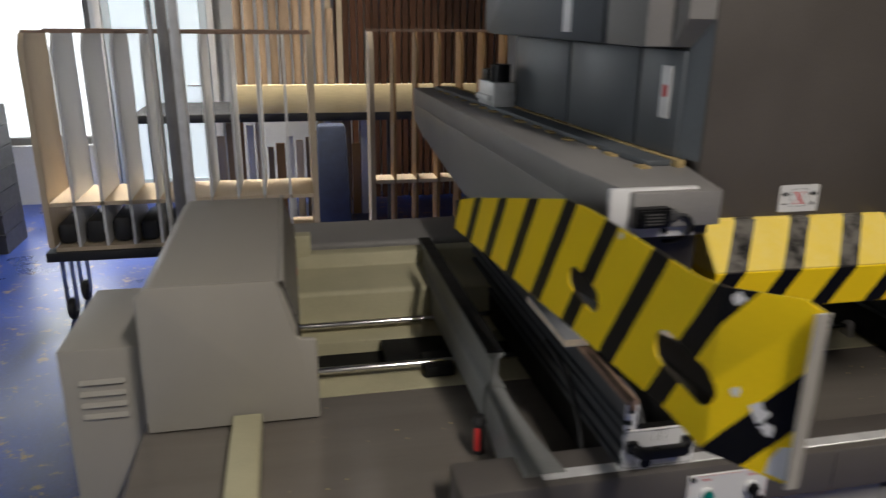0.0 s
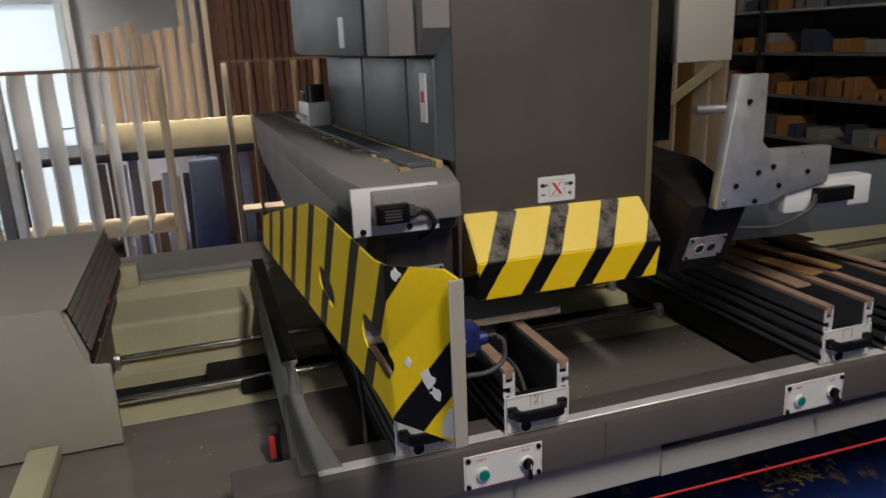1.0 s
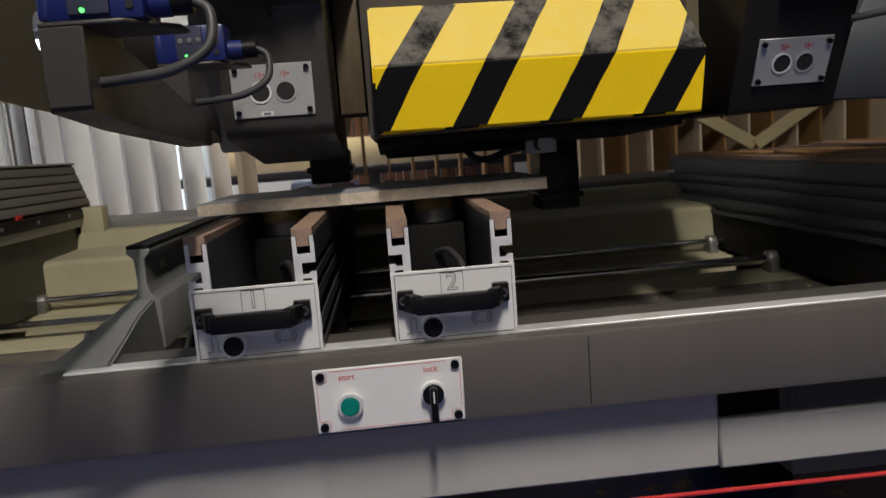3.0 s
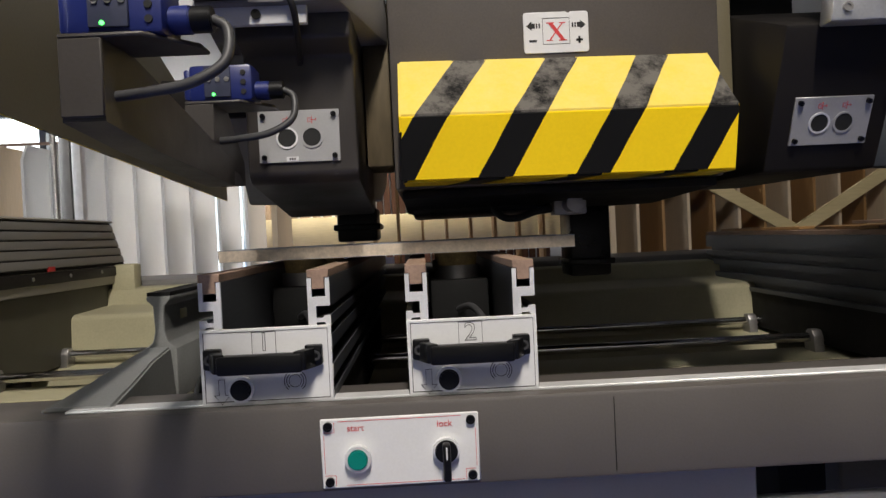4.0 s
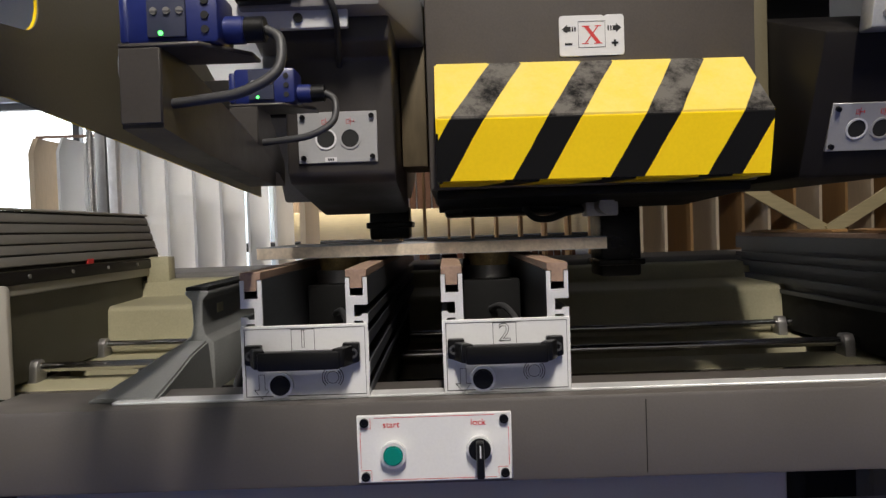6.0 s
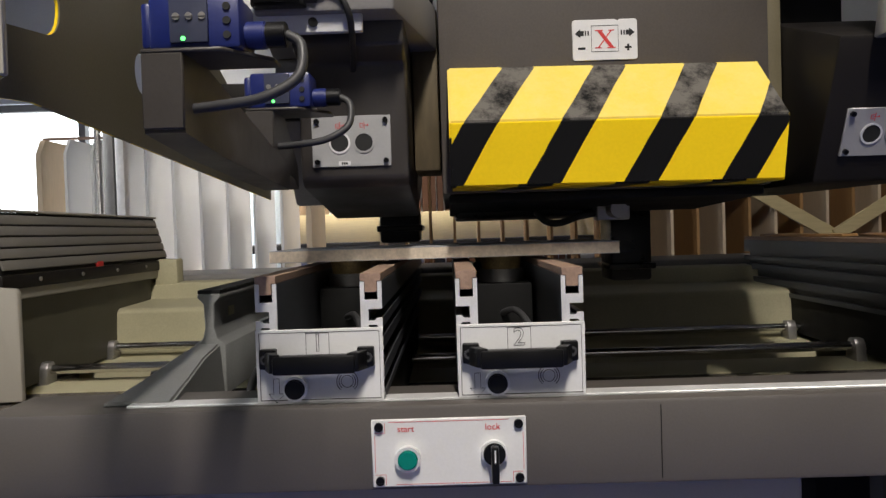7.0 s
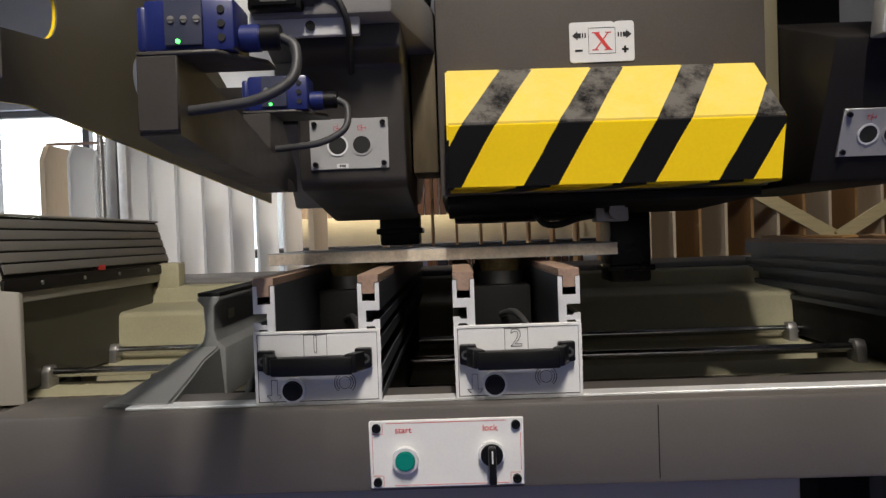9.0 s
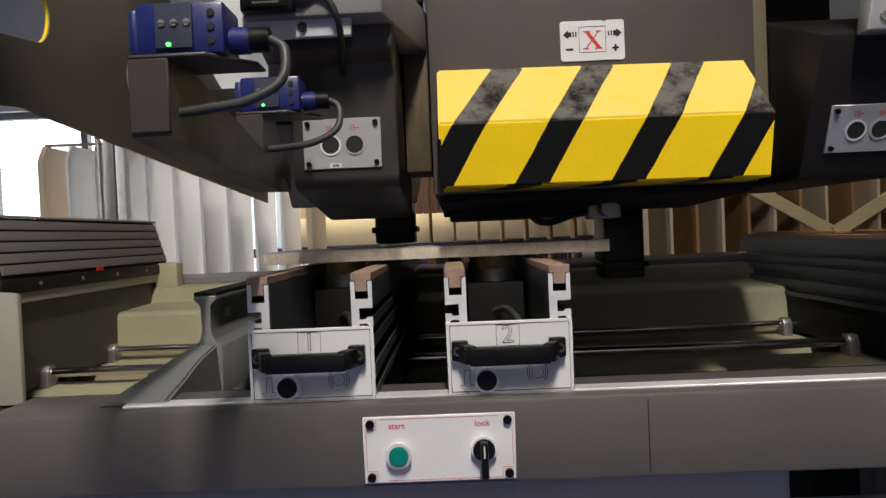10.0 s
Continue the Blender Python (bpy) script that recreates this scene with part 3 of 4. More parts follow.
# the flared foot slopes from the web forward to the beam
bm = bmesh.new()
RIB = ((0.335, -0.026, 0.026, 0.700, 0.786), (0.25, -0.030, 0.030, 0.690, 0.778), (0.15, -0.032, 0.044, 0.67, 0.768), (0.030, -0.030, 0.062, 0.757, 0.7615))
rows = [[bm.verts.new(p) for p in ((a, y, z0), (b, y, z0), (b - 0.006, y, z1), (a + 0.006, y, z1))] for y, a, b, z0, z1 in RIB]
for p, q in zip(rows, rows[1:]):
    for k in range(4):
        bm.faces.new((p[k], p[(k + 1) % 4], q[(k + 1) % 4], q[k]))
bm.faces.new(rows[0])
bm.faces.new(rows[-1][::-1])
bmesh.ops.recalc_face_normals(bm, faces=bm.faces[:])
bmesh.ops.bevel(bm, geom=bm.edges[:], offset=0.003, segments=2, affect="EDGES")
part("foot", bm, M_CAST, arm, "flared cast foot on the beam")
bm = bmesh.new()
box(bm, 0.0078, 0.0105, 0.42, 0.45, 0.822, 0.838, 0.0006)
part("type_label", bm, M_CREAM, arm)
bm = bmesh.new()
cable(bm, [(0.150, 0.42, 0.850), (0.148, 0.30, 0.838), (0.140, 0.20, 0.800), (0.128, 0.13, 0.760), (0.122, 0.115, 0.710), (0.060, 0.125, 0.666)], 0.0062)
part("cable", bm, M_RUBBER, arm, "black cable that sags behind the end plate")
bm = bmesh.new()
cyl(bm, (-0.055, 0.27, 0.661), (-0.055, 0.27, 0.740), 0.011)
cyl(bm, (-0.055, 0.27, 0.740), (-0.055, 0.27, 0.755), 0.017, 0.012)
part("clamp_knob", bm, M_RUBBER, arm)
# near-black box puts shade into the dark opening beside the arm
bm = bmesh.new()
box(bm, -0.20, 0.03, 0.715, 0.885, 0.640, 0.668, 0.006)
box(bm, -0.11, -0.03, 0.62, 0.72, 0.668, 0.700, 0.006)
part("carriage", bm, M_SHADOW, arm, "carriage under the arm, its shade painted near black")
bm = bmesh.new()
box(bm, -0.070, -0.058, 0.245, 0.257, 0.680, 0.735, 0.003)
part("red_tab", bm, M_RED, arm, "small red plastic tab")

# workpiece
bm = bmesh.new()
wp = thing("workpiece_board", "grey laminated board lying on the suction pods", "board", at=(-0.011, 0.25, 0.9165))
box(bm, -0.254, 0.274, 0.0, 0.26, 0.0008, 0.0172)
part("core", bm, M_CORE, wp, "raw pale chipboard edge")
bm = bmesh.new()
box(bm, -0.2542, 0.2742, -0.0002, 0.2602, 0.0172, 0.0182)
part("top_laminate", bm, M_BOARD, wp)
bm = bmesh.new()
box(bm, -0.2542, 0.2742, -0.0002, 0.2602, 0.0, 0.0008)
part("bottom_laminate", bm, M_BOARD, wp)

# ---- left cover ----
cov = thing("end_cover", "pale grey sheet metal cover with ribbed vents over the drive", "machine cover", at=(0, 0, 0))
COV = [(-1.185, 0.666), (-1.180, 1.006), (-1.152, 1.026), (-0.876, 1.026), (-0.838, 0.888), (-0.828, 0.879), (-0.794, 0.876), (-0.789, 0.870), (-0.789, 0.666)]
bm = bmesh.new()
prism(bm, COV, "y", 0.48, 0.494, 0.004)
part("front_sheet", bm, M_COVER, cov)
bm = bmesh.new()
prism(bm, [(-1.178, 0.672), (-1.174, 1.002), (-1.150, 1.020), (-0.868, 1.020), (-0.832, 0.900), (-0.832, 0.850), (-0.866, 0.850), (-0.866, 0.672)], "y", 0.494, 1.29, 0.005)
part("housing", bm, M_COVER, cov)
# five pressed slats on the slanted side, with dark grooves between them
# near-black sheet added so the grooves between slats look shaded
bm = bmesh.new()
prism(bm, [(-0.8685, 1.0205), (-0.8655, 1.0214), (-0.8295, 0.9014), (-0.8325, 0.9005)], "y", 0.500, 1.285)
part("vent_sheet", bm, M_SHADOW, cov, "black sheet that paints the shade between the vent slats")
vent_n = Vector((0.120, 0, 0.036)).normalized()
for k in range(5):
    u = 0.13 + k * 0.185
    px, pz = -0.866 + 0.036 * u + vent_n.x * 0.0035, 1.0214 - 0.120 * u + vent_n.z * 0.0035
    bm = bmesh.new()
    box(bm, -0.0098, 0.0098, 0.503, 1.282, -0.0025, 0.0025, 0.0015)
    bm.transform(Matrix.Translation((px, 0, pz)) @ pose(0, 0, 0, 0, 73.3, 0))
    part("vent_slat", bm, M_VENT, cov)
bm = bmesh.new()
box(bm, -0.868, -0.858, 0.482, 1.292, 1.0215, 1.0275, 0.002, 1)
part("roof_edge", bm, M_COVER, cov)
for k in range(4):
    bm = bmesh.new()
    cyl(bm, (-0.826, 0.62 + k * 0.17, 0.887), (-0.8235, 0.62 + k * 0.17, 0.887), 0.0045, n=12)
    part("rail_screw", bm, M_STEEL, cov)
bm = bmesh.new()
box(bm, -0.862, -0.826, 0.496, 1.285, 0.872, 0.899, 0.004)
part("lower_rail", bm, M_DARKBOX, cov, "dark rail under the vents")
bm = bmesh.new()
box(bm, -0.864, -0.850, 0.496, 1.285, 0.670, 0.871, 0.002, 1)
part("side_panel", bm, M_OLIVE, cov, "side panel under the vents, gantry shade painted dark olive")
bm = bmesh.new()
box(bm, -0.842, -0.776, 1.222, 1.275, 0.790, 0.903, 0.006)
part("end_stop", bm, M_CREAM, cov)
bm = bmesh.new()
box(bm, -0.8315, -0.8255, 0.86, 0.89, 0.900, 0.912, 0.001)
part("red_label", bm, M_RED, cov)
bm = bmesh.new()
box(bm, -1.17, -0.90, 0.52, 1.20, 0.02, 0.648)
part("pedestal", bm, M_BROWN, cov, "brown-grey pedestal under the cover")
bm = bmesh.new()
box(bm, -0.992, -0.925, 0.12, 0.47, 0.661, 0.700, 0.004)
part("cream_post", bm, M_CREAM, cov)
cab = thing("side_cabinet", "pale grey steel side cabinet with louvres standing beside the cover", "cabinet", at=(-1.290, 0.56, 0))
bm = bmesh.new()
box(bm, -0.090, 0.095, 0.0, 0.40, 0.03, 0.855, 0.006)
part("body", bm, M_COVER, cab)
for k in range(4):
    bm = bmesh.new()
    prism(bm, [(0.0, 0.0), (-0.008, 0.002), (0.0, 0.012)], "x", -0.05, 0.05)
    bm.transform(Matrix.Translation((0, 0, 0.765 - k * 0.030)))
    part("louvre", bm, M_COVER, cab)
bm = bmesh.new()
box(bm, -0.08, 0.085, 0.02, 0.38, 0.0, 0.03)
part("plinth", bm, M_SHADOW, cab)

# ---- gantry ----
gan = thing("gantry", "tall brown-grey travelling column of a machining centre with dark head boxes", "machine gantry")
bm = bmesh.new()
box(bm, 0.0, 0.489, 0.240, 0.95, 1.012, 2.35, 0.004)
part("column", bm, M_BROWN, gan, "tall brown-grey column sheet, faintly scratched")
bm = bmesh.new()
box(bm, 0.490, 0.512, 0.250, 0.94, 1.02, 2.34, 0.003)
part("column_edge", bm, M_INSIDE, gan, "edge strip with yellowish grime")
bm = bmesh.new()
box(bm, -0.042, -0.001, 0.285, 0.40, 1.052, 1.300, 0.003)
part("grease_strip", bm, mat("greasy_brown_steel", (0.085, 0.065, 0.036), 0.5, 0.3, 0.35, 6, 0.1, 100, (0.20, 0.13, 0.03), 0.10, stretch=(1, 1, 0.2)), gan, "steel strip stained with old grease")
# underside carries the gantry's own shade as near-black colour
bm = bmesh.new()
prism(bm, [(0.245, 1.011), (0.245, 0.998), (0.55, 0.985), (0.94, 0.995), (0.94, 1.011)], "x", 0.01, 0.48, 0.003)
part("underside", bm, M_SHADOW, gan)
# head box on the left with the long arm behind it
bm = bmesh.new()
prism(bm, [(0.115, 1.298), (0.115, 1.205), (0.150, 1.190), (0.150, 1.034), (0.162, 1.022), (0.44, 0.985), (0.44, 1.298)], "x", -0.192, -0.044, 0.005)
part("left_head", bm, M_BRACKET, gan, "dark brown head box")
bm = bmesh.new()
prism(bm, [(-0.228, 0.068), (-0.052, 0.068), (-0.003, 0.28), (-0.130, 1.98), (-0.300, 1.98), (-0.262, 0.31)], "z", 1.236, 1.303, 0.004)
part("arm_top", bm, M_ARM, gan, "long grey arm with a worn top")
# the boxes on the arm follow its slight turn against the column
SKEW = Matrix(((1, -0.078, 0, 0.019), (0, 1, 0, 0), (0, 0, 1, 0), (0, 0, 0, 1)))
bm = bmesh.new()
prism(bm, [(0.30, 1.16), (0.30, 1.2358), (1.98, 1.2358), (1.98, 1.170), (1.80, 1.125), (1.20, 1.045), (0.44, 1.01)], "x", -0.258, -0.05, 0.005)
bm.transform(Matrix(((1, -0.024, 0, 0.007), (0, 1, 0, 0), (0, 0, 1, 0), (0, 0, 0, 1))))
part("arm_web", bm, M_ARM, gan, "tapering grey arm web")
bm = bmesh.new()
box(bm, -0.095, -0.035, 0.285, 1.90, 1.3032, 1.316, 0.002)
bm.transform(SKEW)
part("arm_rail", bm, M_GREYBLUE, gan)
bm = bmesh.new()
for k in range(44):
    yy = 0.28 + k * 0.036 + rng.uniform(-0.02, 0.02)
    box(bm, -0.036, -0.026 + rng.uniform(0, 0.006), yy, yy + rng.uniform(0.02, 0.05), 1.3032, 1.3185)
    if k % 3 == 0:
        box(bm, -0.108 - rng.uniform(0, 0.01), -0.096, yy, yy + rng.uniform(0.01, 0.04), 1.3032, 1.308)
bm.transform(SKEW)
tagged(part("grease", bm, M_DUST, gan, "yellow grease and dust along the rail"), kind="stuff")
for y0, y1 in ((0.300, 0.462), (0.472, 0.82), (0.83, 1.22)):
    bm = bmesh.new()
    box(bm, -0.022, -0.001, y0, y1, 1.318, 1.538, 0.004)
    bm.transform(SKEW)
    part("lower_panel", bm, M_GREYBLUE, gan)
bm = bmesh.new()
prism(bm, [(-0.001, 0.243), (-0.020, 0.298), (-0.010, 0.298), (-0.001, 0.27)], "z", 1.318, 1.60)
part("corner_sheet", bm, M_GREYBLUE, gan)
bm = bmesh.new()
prism(bm, [(0.464, 1.545), (0.464, 2.1), (1.23, 2.1), (1.23, 1.56), (1.19, 1.545)], "x", -0.122, -0.001, 0.006)
bm.transform(SKEW)
upper = part("upper_box", bm, M_GREYBLUE, gan, "grey upper motor box")
bm = bmesh.new()
box(bm, -0.1235, -0.1215, 0.62, 0.665, 1.565, 1.640, 0.0004, 1)
bm.transform(SKEW)
part("notice", bm, M_PLATE, upper)
bm = bmesh.new()
prism(bm, [(0.292, 1.545), (0.292, 2.1), (0.455, 2.1), (0.455, 1.545)], "x", -0.118, -0.001, 0.004)
bm.transform(SKEW)
part("upper_box", bm, M_ARM, gan, "grey upper box beside the column")
bm = bmesh.new()
prism(bm, [(0.243, 1.600), (0.291, 1.546), (0.291, 2.1), (0.243, 2.1)], "x", -0.060, -0.001)
part("chamfer_sheet", bm, M_ARM, gan)
bm = bmesh.new()
box(bm, -0.0255, -0.0222, 0.335, 0.372, 1.395, 1.505, 0.0005, 1)
bm.transform(SKEW)
lab = part("notice", bm, M_PLATE, gan, "white notice with a red mark")
bm = bmesh.new()
box(bm, -0.0265, -0.0256, 0.345, 0.362, 1.440, 1.465)
bm.transform(SKEW)
part("red_mark", bm, M_RED, lab)
bm = bmesh.new()
box(bm, -0.105, -0.030, 1.18, 1.33, 1.3165, 1.395, 0.006)
box(bm, -0.120, -0.020, 1.20, 1.31, 1.335, 1.352, 0.003)
bm.transform(SKEW)
slide = part("slide_block", bm, M_ALU, gan, "pale metal slide block")
bm = bmesh.new()
cyl(bm, (-0.07, 1.22, 1.395), (-0.07, 1.22, 1.450), 0.032)
box(bm, -0.098, -0.035, 1.26, 1.32, 1.395, 1.430, 0.004)
bm.transform(SKEW)
part("slide_motor", bm, M_BLACK, slide)
# two-hole plates
def hole_plate(x0, x1, z0, z1, y, turn, parent, tag):
    holder = new("hole_plate", None)
    bm = bmesh.new()
    w, h = x1 - x0, z1 - z0
    box(bm, -w / 2, w / 2, -0.003, 0.0, -h / 2, h / 2, 0.0006, 1)
    me = mesh_of("hole_plate", bm, M_SILVER)
    bpy.data.objects.remove(holder)
    pl = new("hole_plate", me)
    pl.parent = parent
    pl.location = ((x0 + x1) / 2, y, (z0 + z1) / 2)
    pl.rotation_euler = turn
    tagged(pl, label="silver plate with two round black sockets and red symbols")
    for sx in (-0.016, 0.017):
        bm = bmesh.new()
        tube(bm, (sx, -0.003, -0.002), (sx, -0.0045, -0.002), 0.0145, 0.0120)
        part("socket_rim", bm, M_SILVER if sx > 0 else M_ALU, pl)
        bm = bmesh.new()
        cyl(bm, (sx, -0.001, -0.002), (sx, -0.0036, -0.002), 0.0121)
        part("socket", bm, M_INK, pl)
        bm = bmesh.new()
        for a, b, c, d in ((-0.005, -0.0043, 0.018, 0.024), (-0.005, 0.000, 0.018, 0.0187), (-0.005, 0.000, 0.0233, 0.024), (0.0005, 0.0012, 0.0155, 0.0265), (-0.002, 0.007, 0.0207, 0.0214), (0.0055, 0.0062, 0.0192, 0.0229)):
            box(bm, sx + a, sx + b, -0.0034, -0.0028, c, d)
        part("red_symbol", bm, M_RED, pl)
    for sx in (-w / 2 + 0.007, w / 2 - 0.007):
        for sz in (-h / 2 + 0.007, h / 2 - 0.007):
            bm = bmesh.new()
            screw(bm, sx, -0.003, sz, 0.0036)
            part("screw", bm, M_BLACK, pl)
    if tag:
        bm = bmesh.new()
        box(bm, -0.018, -0.002, -0.0038, -0.003, -h / 2 + 0.0015, -h / 2 + 0.0075)
        tape = part("tape_label", bm, M_PLATE, pl)
        bm = bmesh.new()
        for k in range(3):
            box(bm, -0.014 + k * 0.003, -0.0118 + k * 0.003, -0.0042, -0.0037, -h / 2 + 0.003, -h / 2 + 0.006)
        part("printed_bar", bm, M_INK, tape)
    return pl


hole_plate(-0.175, -0.0675, 1.049, 1.118, 0.1495, (0, 0, 0), gan, True)
# connector on the left head
conn = thing("connector_unit", "white plate with a black limit switch and cable", "switch", at=(-0.006, 0.082, 0.028))
bm = bmesh.new()
box(bm, -0.262, -0.088, 0.0, 0.012, 1.186, 1.280, 0.002)
part("plate", bm, M_PLATE, conn)
bm = bmesh.new()
box(bm, -0.240, -0.110, 0.012, 0.032, 1.20, 1.270)
part("spacer", bm, M_STEEL, conn)
bm = bmesh.new()
box(bm, -0.222, -0.155, -0.030, 0.0, 1.212, 1.250, 0.003)
box(bm, -0.216, -0.161, -0.034, -0.030, 1.216, 1.246, 0.001)
sw = part("limit_switch", bm, M_BLACK, conn, "black limit switch with a moulded label")
bm = bmesh.new()
for k in range(4):
    box(bm, -0.205, -0.172, -0.0345, -0.0338, 1.220 + k * 0.006, 1.2225 + k * 0.006)
part("printed_bar", bm, M_GREYINK, sw)
bm = bmesh.new()
cyl(bm, (-0.155, -0.015, 1.231), (-0.142, -0.015, 1.231), 0.013, n=6)
cyl(bm, (-0.142, -0.015, 1.231), (-0.132, -0.015, 1.231), 0.010, 0.007)
part("gland", bm, M_CABLE, conn)
for sx, sz in ((-0.150, 1.198), (-0.108, 1.270), (-0.110, 1.226), (-0.243, 1.196)):
    bm = bmesh.new()
    screw(bm, sx, 0.0, sz, 0.006)
    part("screw", bm, M_BLACK, conn)
bm = bmesh.new()
cable(bm, [(-0.134, -0.015, 1.231), (-0.115, -0.020, 1.228), (-0.102, -0.012, 1.200), (-0.105, 0.035, 1.165), (-0.115, 0.10, 1.145)], 0.0042)
part("cable", bm, M_RUBBER, conn)

# X sign and hazard guard
xs = thing("axis_sign", "white sign with a red X between minus and plus arrows", "sign", at=(0.2465, 0.240, 1.2325))
bm = bmesh.new()
prism(bm, [(-0.044, -0.030), (0.044, -0.030), (0.0468, -0.0288), (0.048, -0.026), (0.048, 0.026), (0.0468, 0.0288), (0.044, 0.030), (0.022, 0.030), (0.019, 0.0275), (0.015, 0.030), (-0.044, 0.030), (-0.0468, 0.0288), (-0.048, 0.026), (-0.048, -0.026), (-0.0468, -0.0288)], "y", -0.0022, 0.0, 0.0006, 1)
part("sign_plate", bm, M_PLATE, xs)
# serif letter: a thick and a thin stroke with a short bar on each end
bm = bmesh.new()
prism(bm, [(-0.0115, 0.0135), (-0.0050, 0.0135), (0.0135, -0.0115), (0.0070, -0.0115)], "y", -0.0026, -0.0018)
prism(bm, [(0.0085, 0.0135), (0.0105, 0.0135), (-0.0085, -0.0115), (-0.0108, -0.0115)], "y", -0.00265, -0.0018)
for a, b, c in ((-0.0145, -0.0025, 0.0130), (0.0050, 0.0140, 0.0130), (-0.0145, -0.0050, -0.0125), (0.0035, 0.0155, -0.0125)):
    box(bm, a, b, -0.0027, -0.0018, c, c + 0.0014)
part("letter", bm, M_RED, xs)
bm = bmesh.new()
for a, b, c, d in ((-0.020, 0.020, 0.0205, 0.021), (-0.020, 0.020, -0.0175, -0.017), (-0.020, -0.0195, -0.0175, 0.021), (0.0195, 0.020, -0.0175, 0.021),
                   (-0.040, -0.029, -0.0135, -0.0105), (0.029, 0.039, -0.0135, -0.0105), (0.0325, 0.0355, -0.017, -0.007)):
    box(bm, a, b, -0.0028, -0.0020, c, d)
for s in (-1, 1):
    prism(bm, [(s * 0.044, 0.010), (s * 0.036, 0.0165), (s * 0.036, 0.0135), (s * 0.031, 0.0135), (s * 0.031, 0.0065), (s * 0.036, 0.0065), (s * 0.036, 0.0035)], "y", -0.0028, -0.0020)
    for k in range(2):
        a = s * (0.0295 - k * 0.004)
        box(bm, min(a, a - s * 0.002), max(a, a - s * 0.002), -0.0028, -0.0020, 0.0065, 0.0135)
part("symbols", bm, M_INK, xs)

hz = thing("hazard_guard", "folded sheet bumper with yellow and black warning stripes, scuffed on top", "bumper", at=(0, 0, 0))


def hazard_face(points, marks):
    f = bm.faces.new([bm.verts.new(p) for p in points])
    for loop, m in zip(f.loops, marks):
        loop[uv].uv = m
    return f


bm = bmesh.new()
uv = bm.loops.layers.uv.new("UVMap")
S1, S2 = 0.090, 0.197
top = [(0.012, 0.230, 1.197), (0.466, 0.230, 1.192)]
fold = [(0.012, 0.148, 1.105), (0.474, 0.148, 1.102)]
low = [(0.012, 0.155, 1.016), (0.468, 0.155, 1.013)]
hazard_face([top[0], fold[0], fold[1], top[1]], [(0.012, S2), (0.012, S1), (0.474, S1), (0.466, S2)])
hazard_face([fold[0], low[0], low[1], fold[1]], [(0.012, S1), (0.012, 0), (0.468, 0), (0.474, S1)])
hazard_face([top[0], (0.012, 0.240, 1.197), (0.012, 0.240, 1.016), low[0], fold[0]], [(0.02, S2), (0, S2), (0, 0), (0.02, 0), (0.02, S1)])
hazard_face([top[0], top[1], (0.466, 0.240, 1.192), (0.012, 0.240, 1.197)], [(0.02, S2), (0.47, S2), (0.47, 0.22), (0.02, 0.22)])
hazard_face([low[0], (0.012, 0.240, 1.016), (0.468, 0.240, 1.013), low[1]], [(0.02, 0), (0.02, -0.05), (0.478, -0.05), (0.478, 0)])
bmesh.ops.remove_doubles(bm, verts=bm.verts[:], dist=1e-5)
bmesh.ops.recalc_face_normals(bm, faces=bm.faces[:])
bmesh.ops.bevel(bm, geom=[e for e in bm.edges if len(e.link_faces) == 2], offset=0.003, segments=2, affect="EDGES")
part("folded_sheet", bm, M_HAZARD, hz, "folded sheet with scuffed, dusty upper stripes and painted sheen")
bm = bmesh.new()
uv = bm.loops.layers.uv.new("UVMap")
hazard_face([top[1], fold[1], (0.474, 0.240, 1.102)], [(0.470, S2), (0.484, S1), (0.54, S1)])
hazard_face([fold[1], low[1], (0.468, 0.240, 1.013), (0.474, 0.240, 1.102)], [(0.484, S1), (0.480, 0), (0.54, 0), (0.54, S1)])
hazard_face([top[1], (0.474, 0.240, 1.102), (0.466, 0.240, 1.192)], [(0.47, S2), (0.54, S1), (0.54, S2)])
bmesh.ops.remove_doubles(bm, verts=bm.verts[:], dist=1e-5)
bmesh.ops.recalc_face_normals(bm, faces=bm.faces[:])
part("end_flap", bm, M_HAZARD, hz)

# spindle parts under the gantry
spi = thing("spindle_unit", "black spindle unit with dust hood hanging under the gantry", "spindle")
for x0, x1, z0 in ((-0.128, -0.050, 0.938), (0.324, 0.404, 0.85)):
    bm = bmesh.new()
    box(bm, x0, x1, 0.58, 0.68, z0, 1.003, 0.006)
    box(bm, x0 - 0.006, x1 + 0.006, 0.572, 0.688, z0 + 0.022, z0 + 0.034, 0.003)
    part("column_leg", bm, M_BLACK, spi)
bm = bmesh.new()
box(bm, 0.02, 0.31, 0.46, 0.78, 0.978, 1.00, 0.008)
part("hood", bm, M_BLACK, spi)
bm = bmesh.new()
cyl(bm, (0.29, 0.40, 0.985), (0.29, 0.36, 0.985), 0.014)
box(bm, 0.262, 0.318, 0.40, 0.44, 0.968, 1.0, 0.003)
part("nozzle", bm, M_STEEL, spi)
bm = bmesh.new()
cable(bm, [(0.16, 0.42, 0.985), (0.175, 0.40, 0.968), (0.20, 0.40, 0.966), (0.23, 0.41, 0.975), (0.26, 0.42, 0.98)], 0.006)
part("air_hose", bm, M_RUBBER, spi)

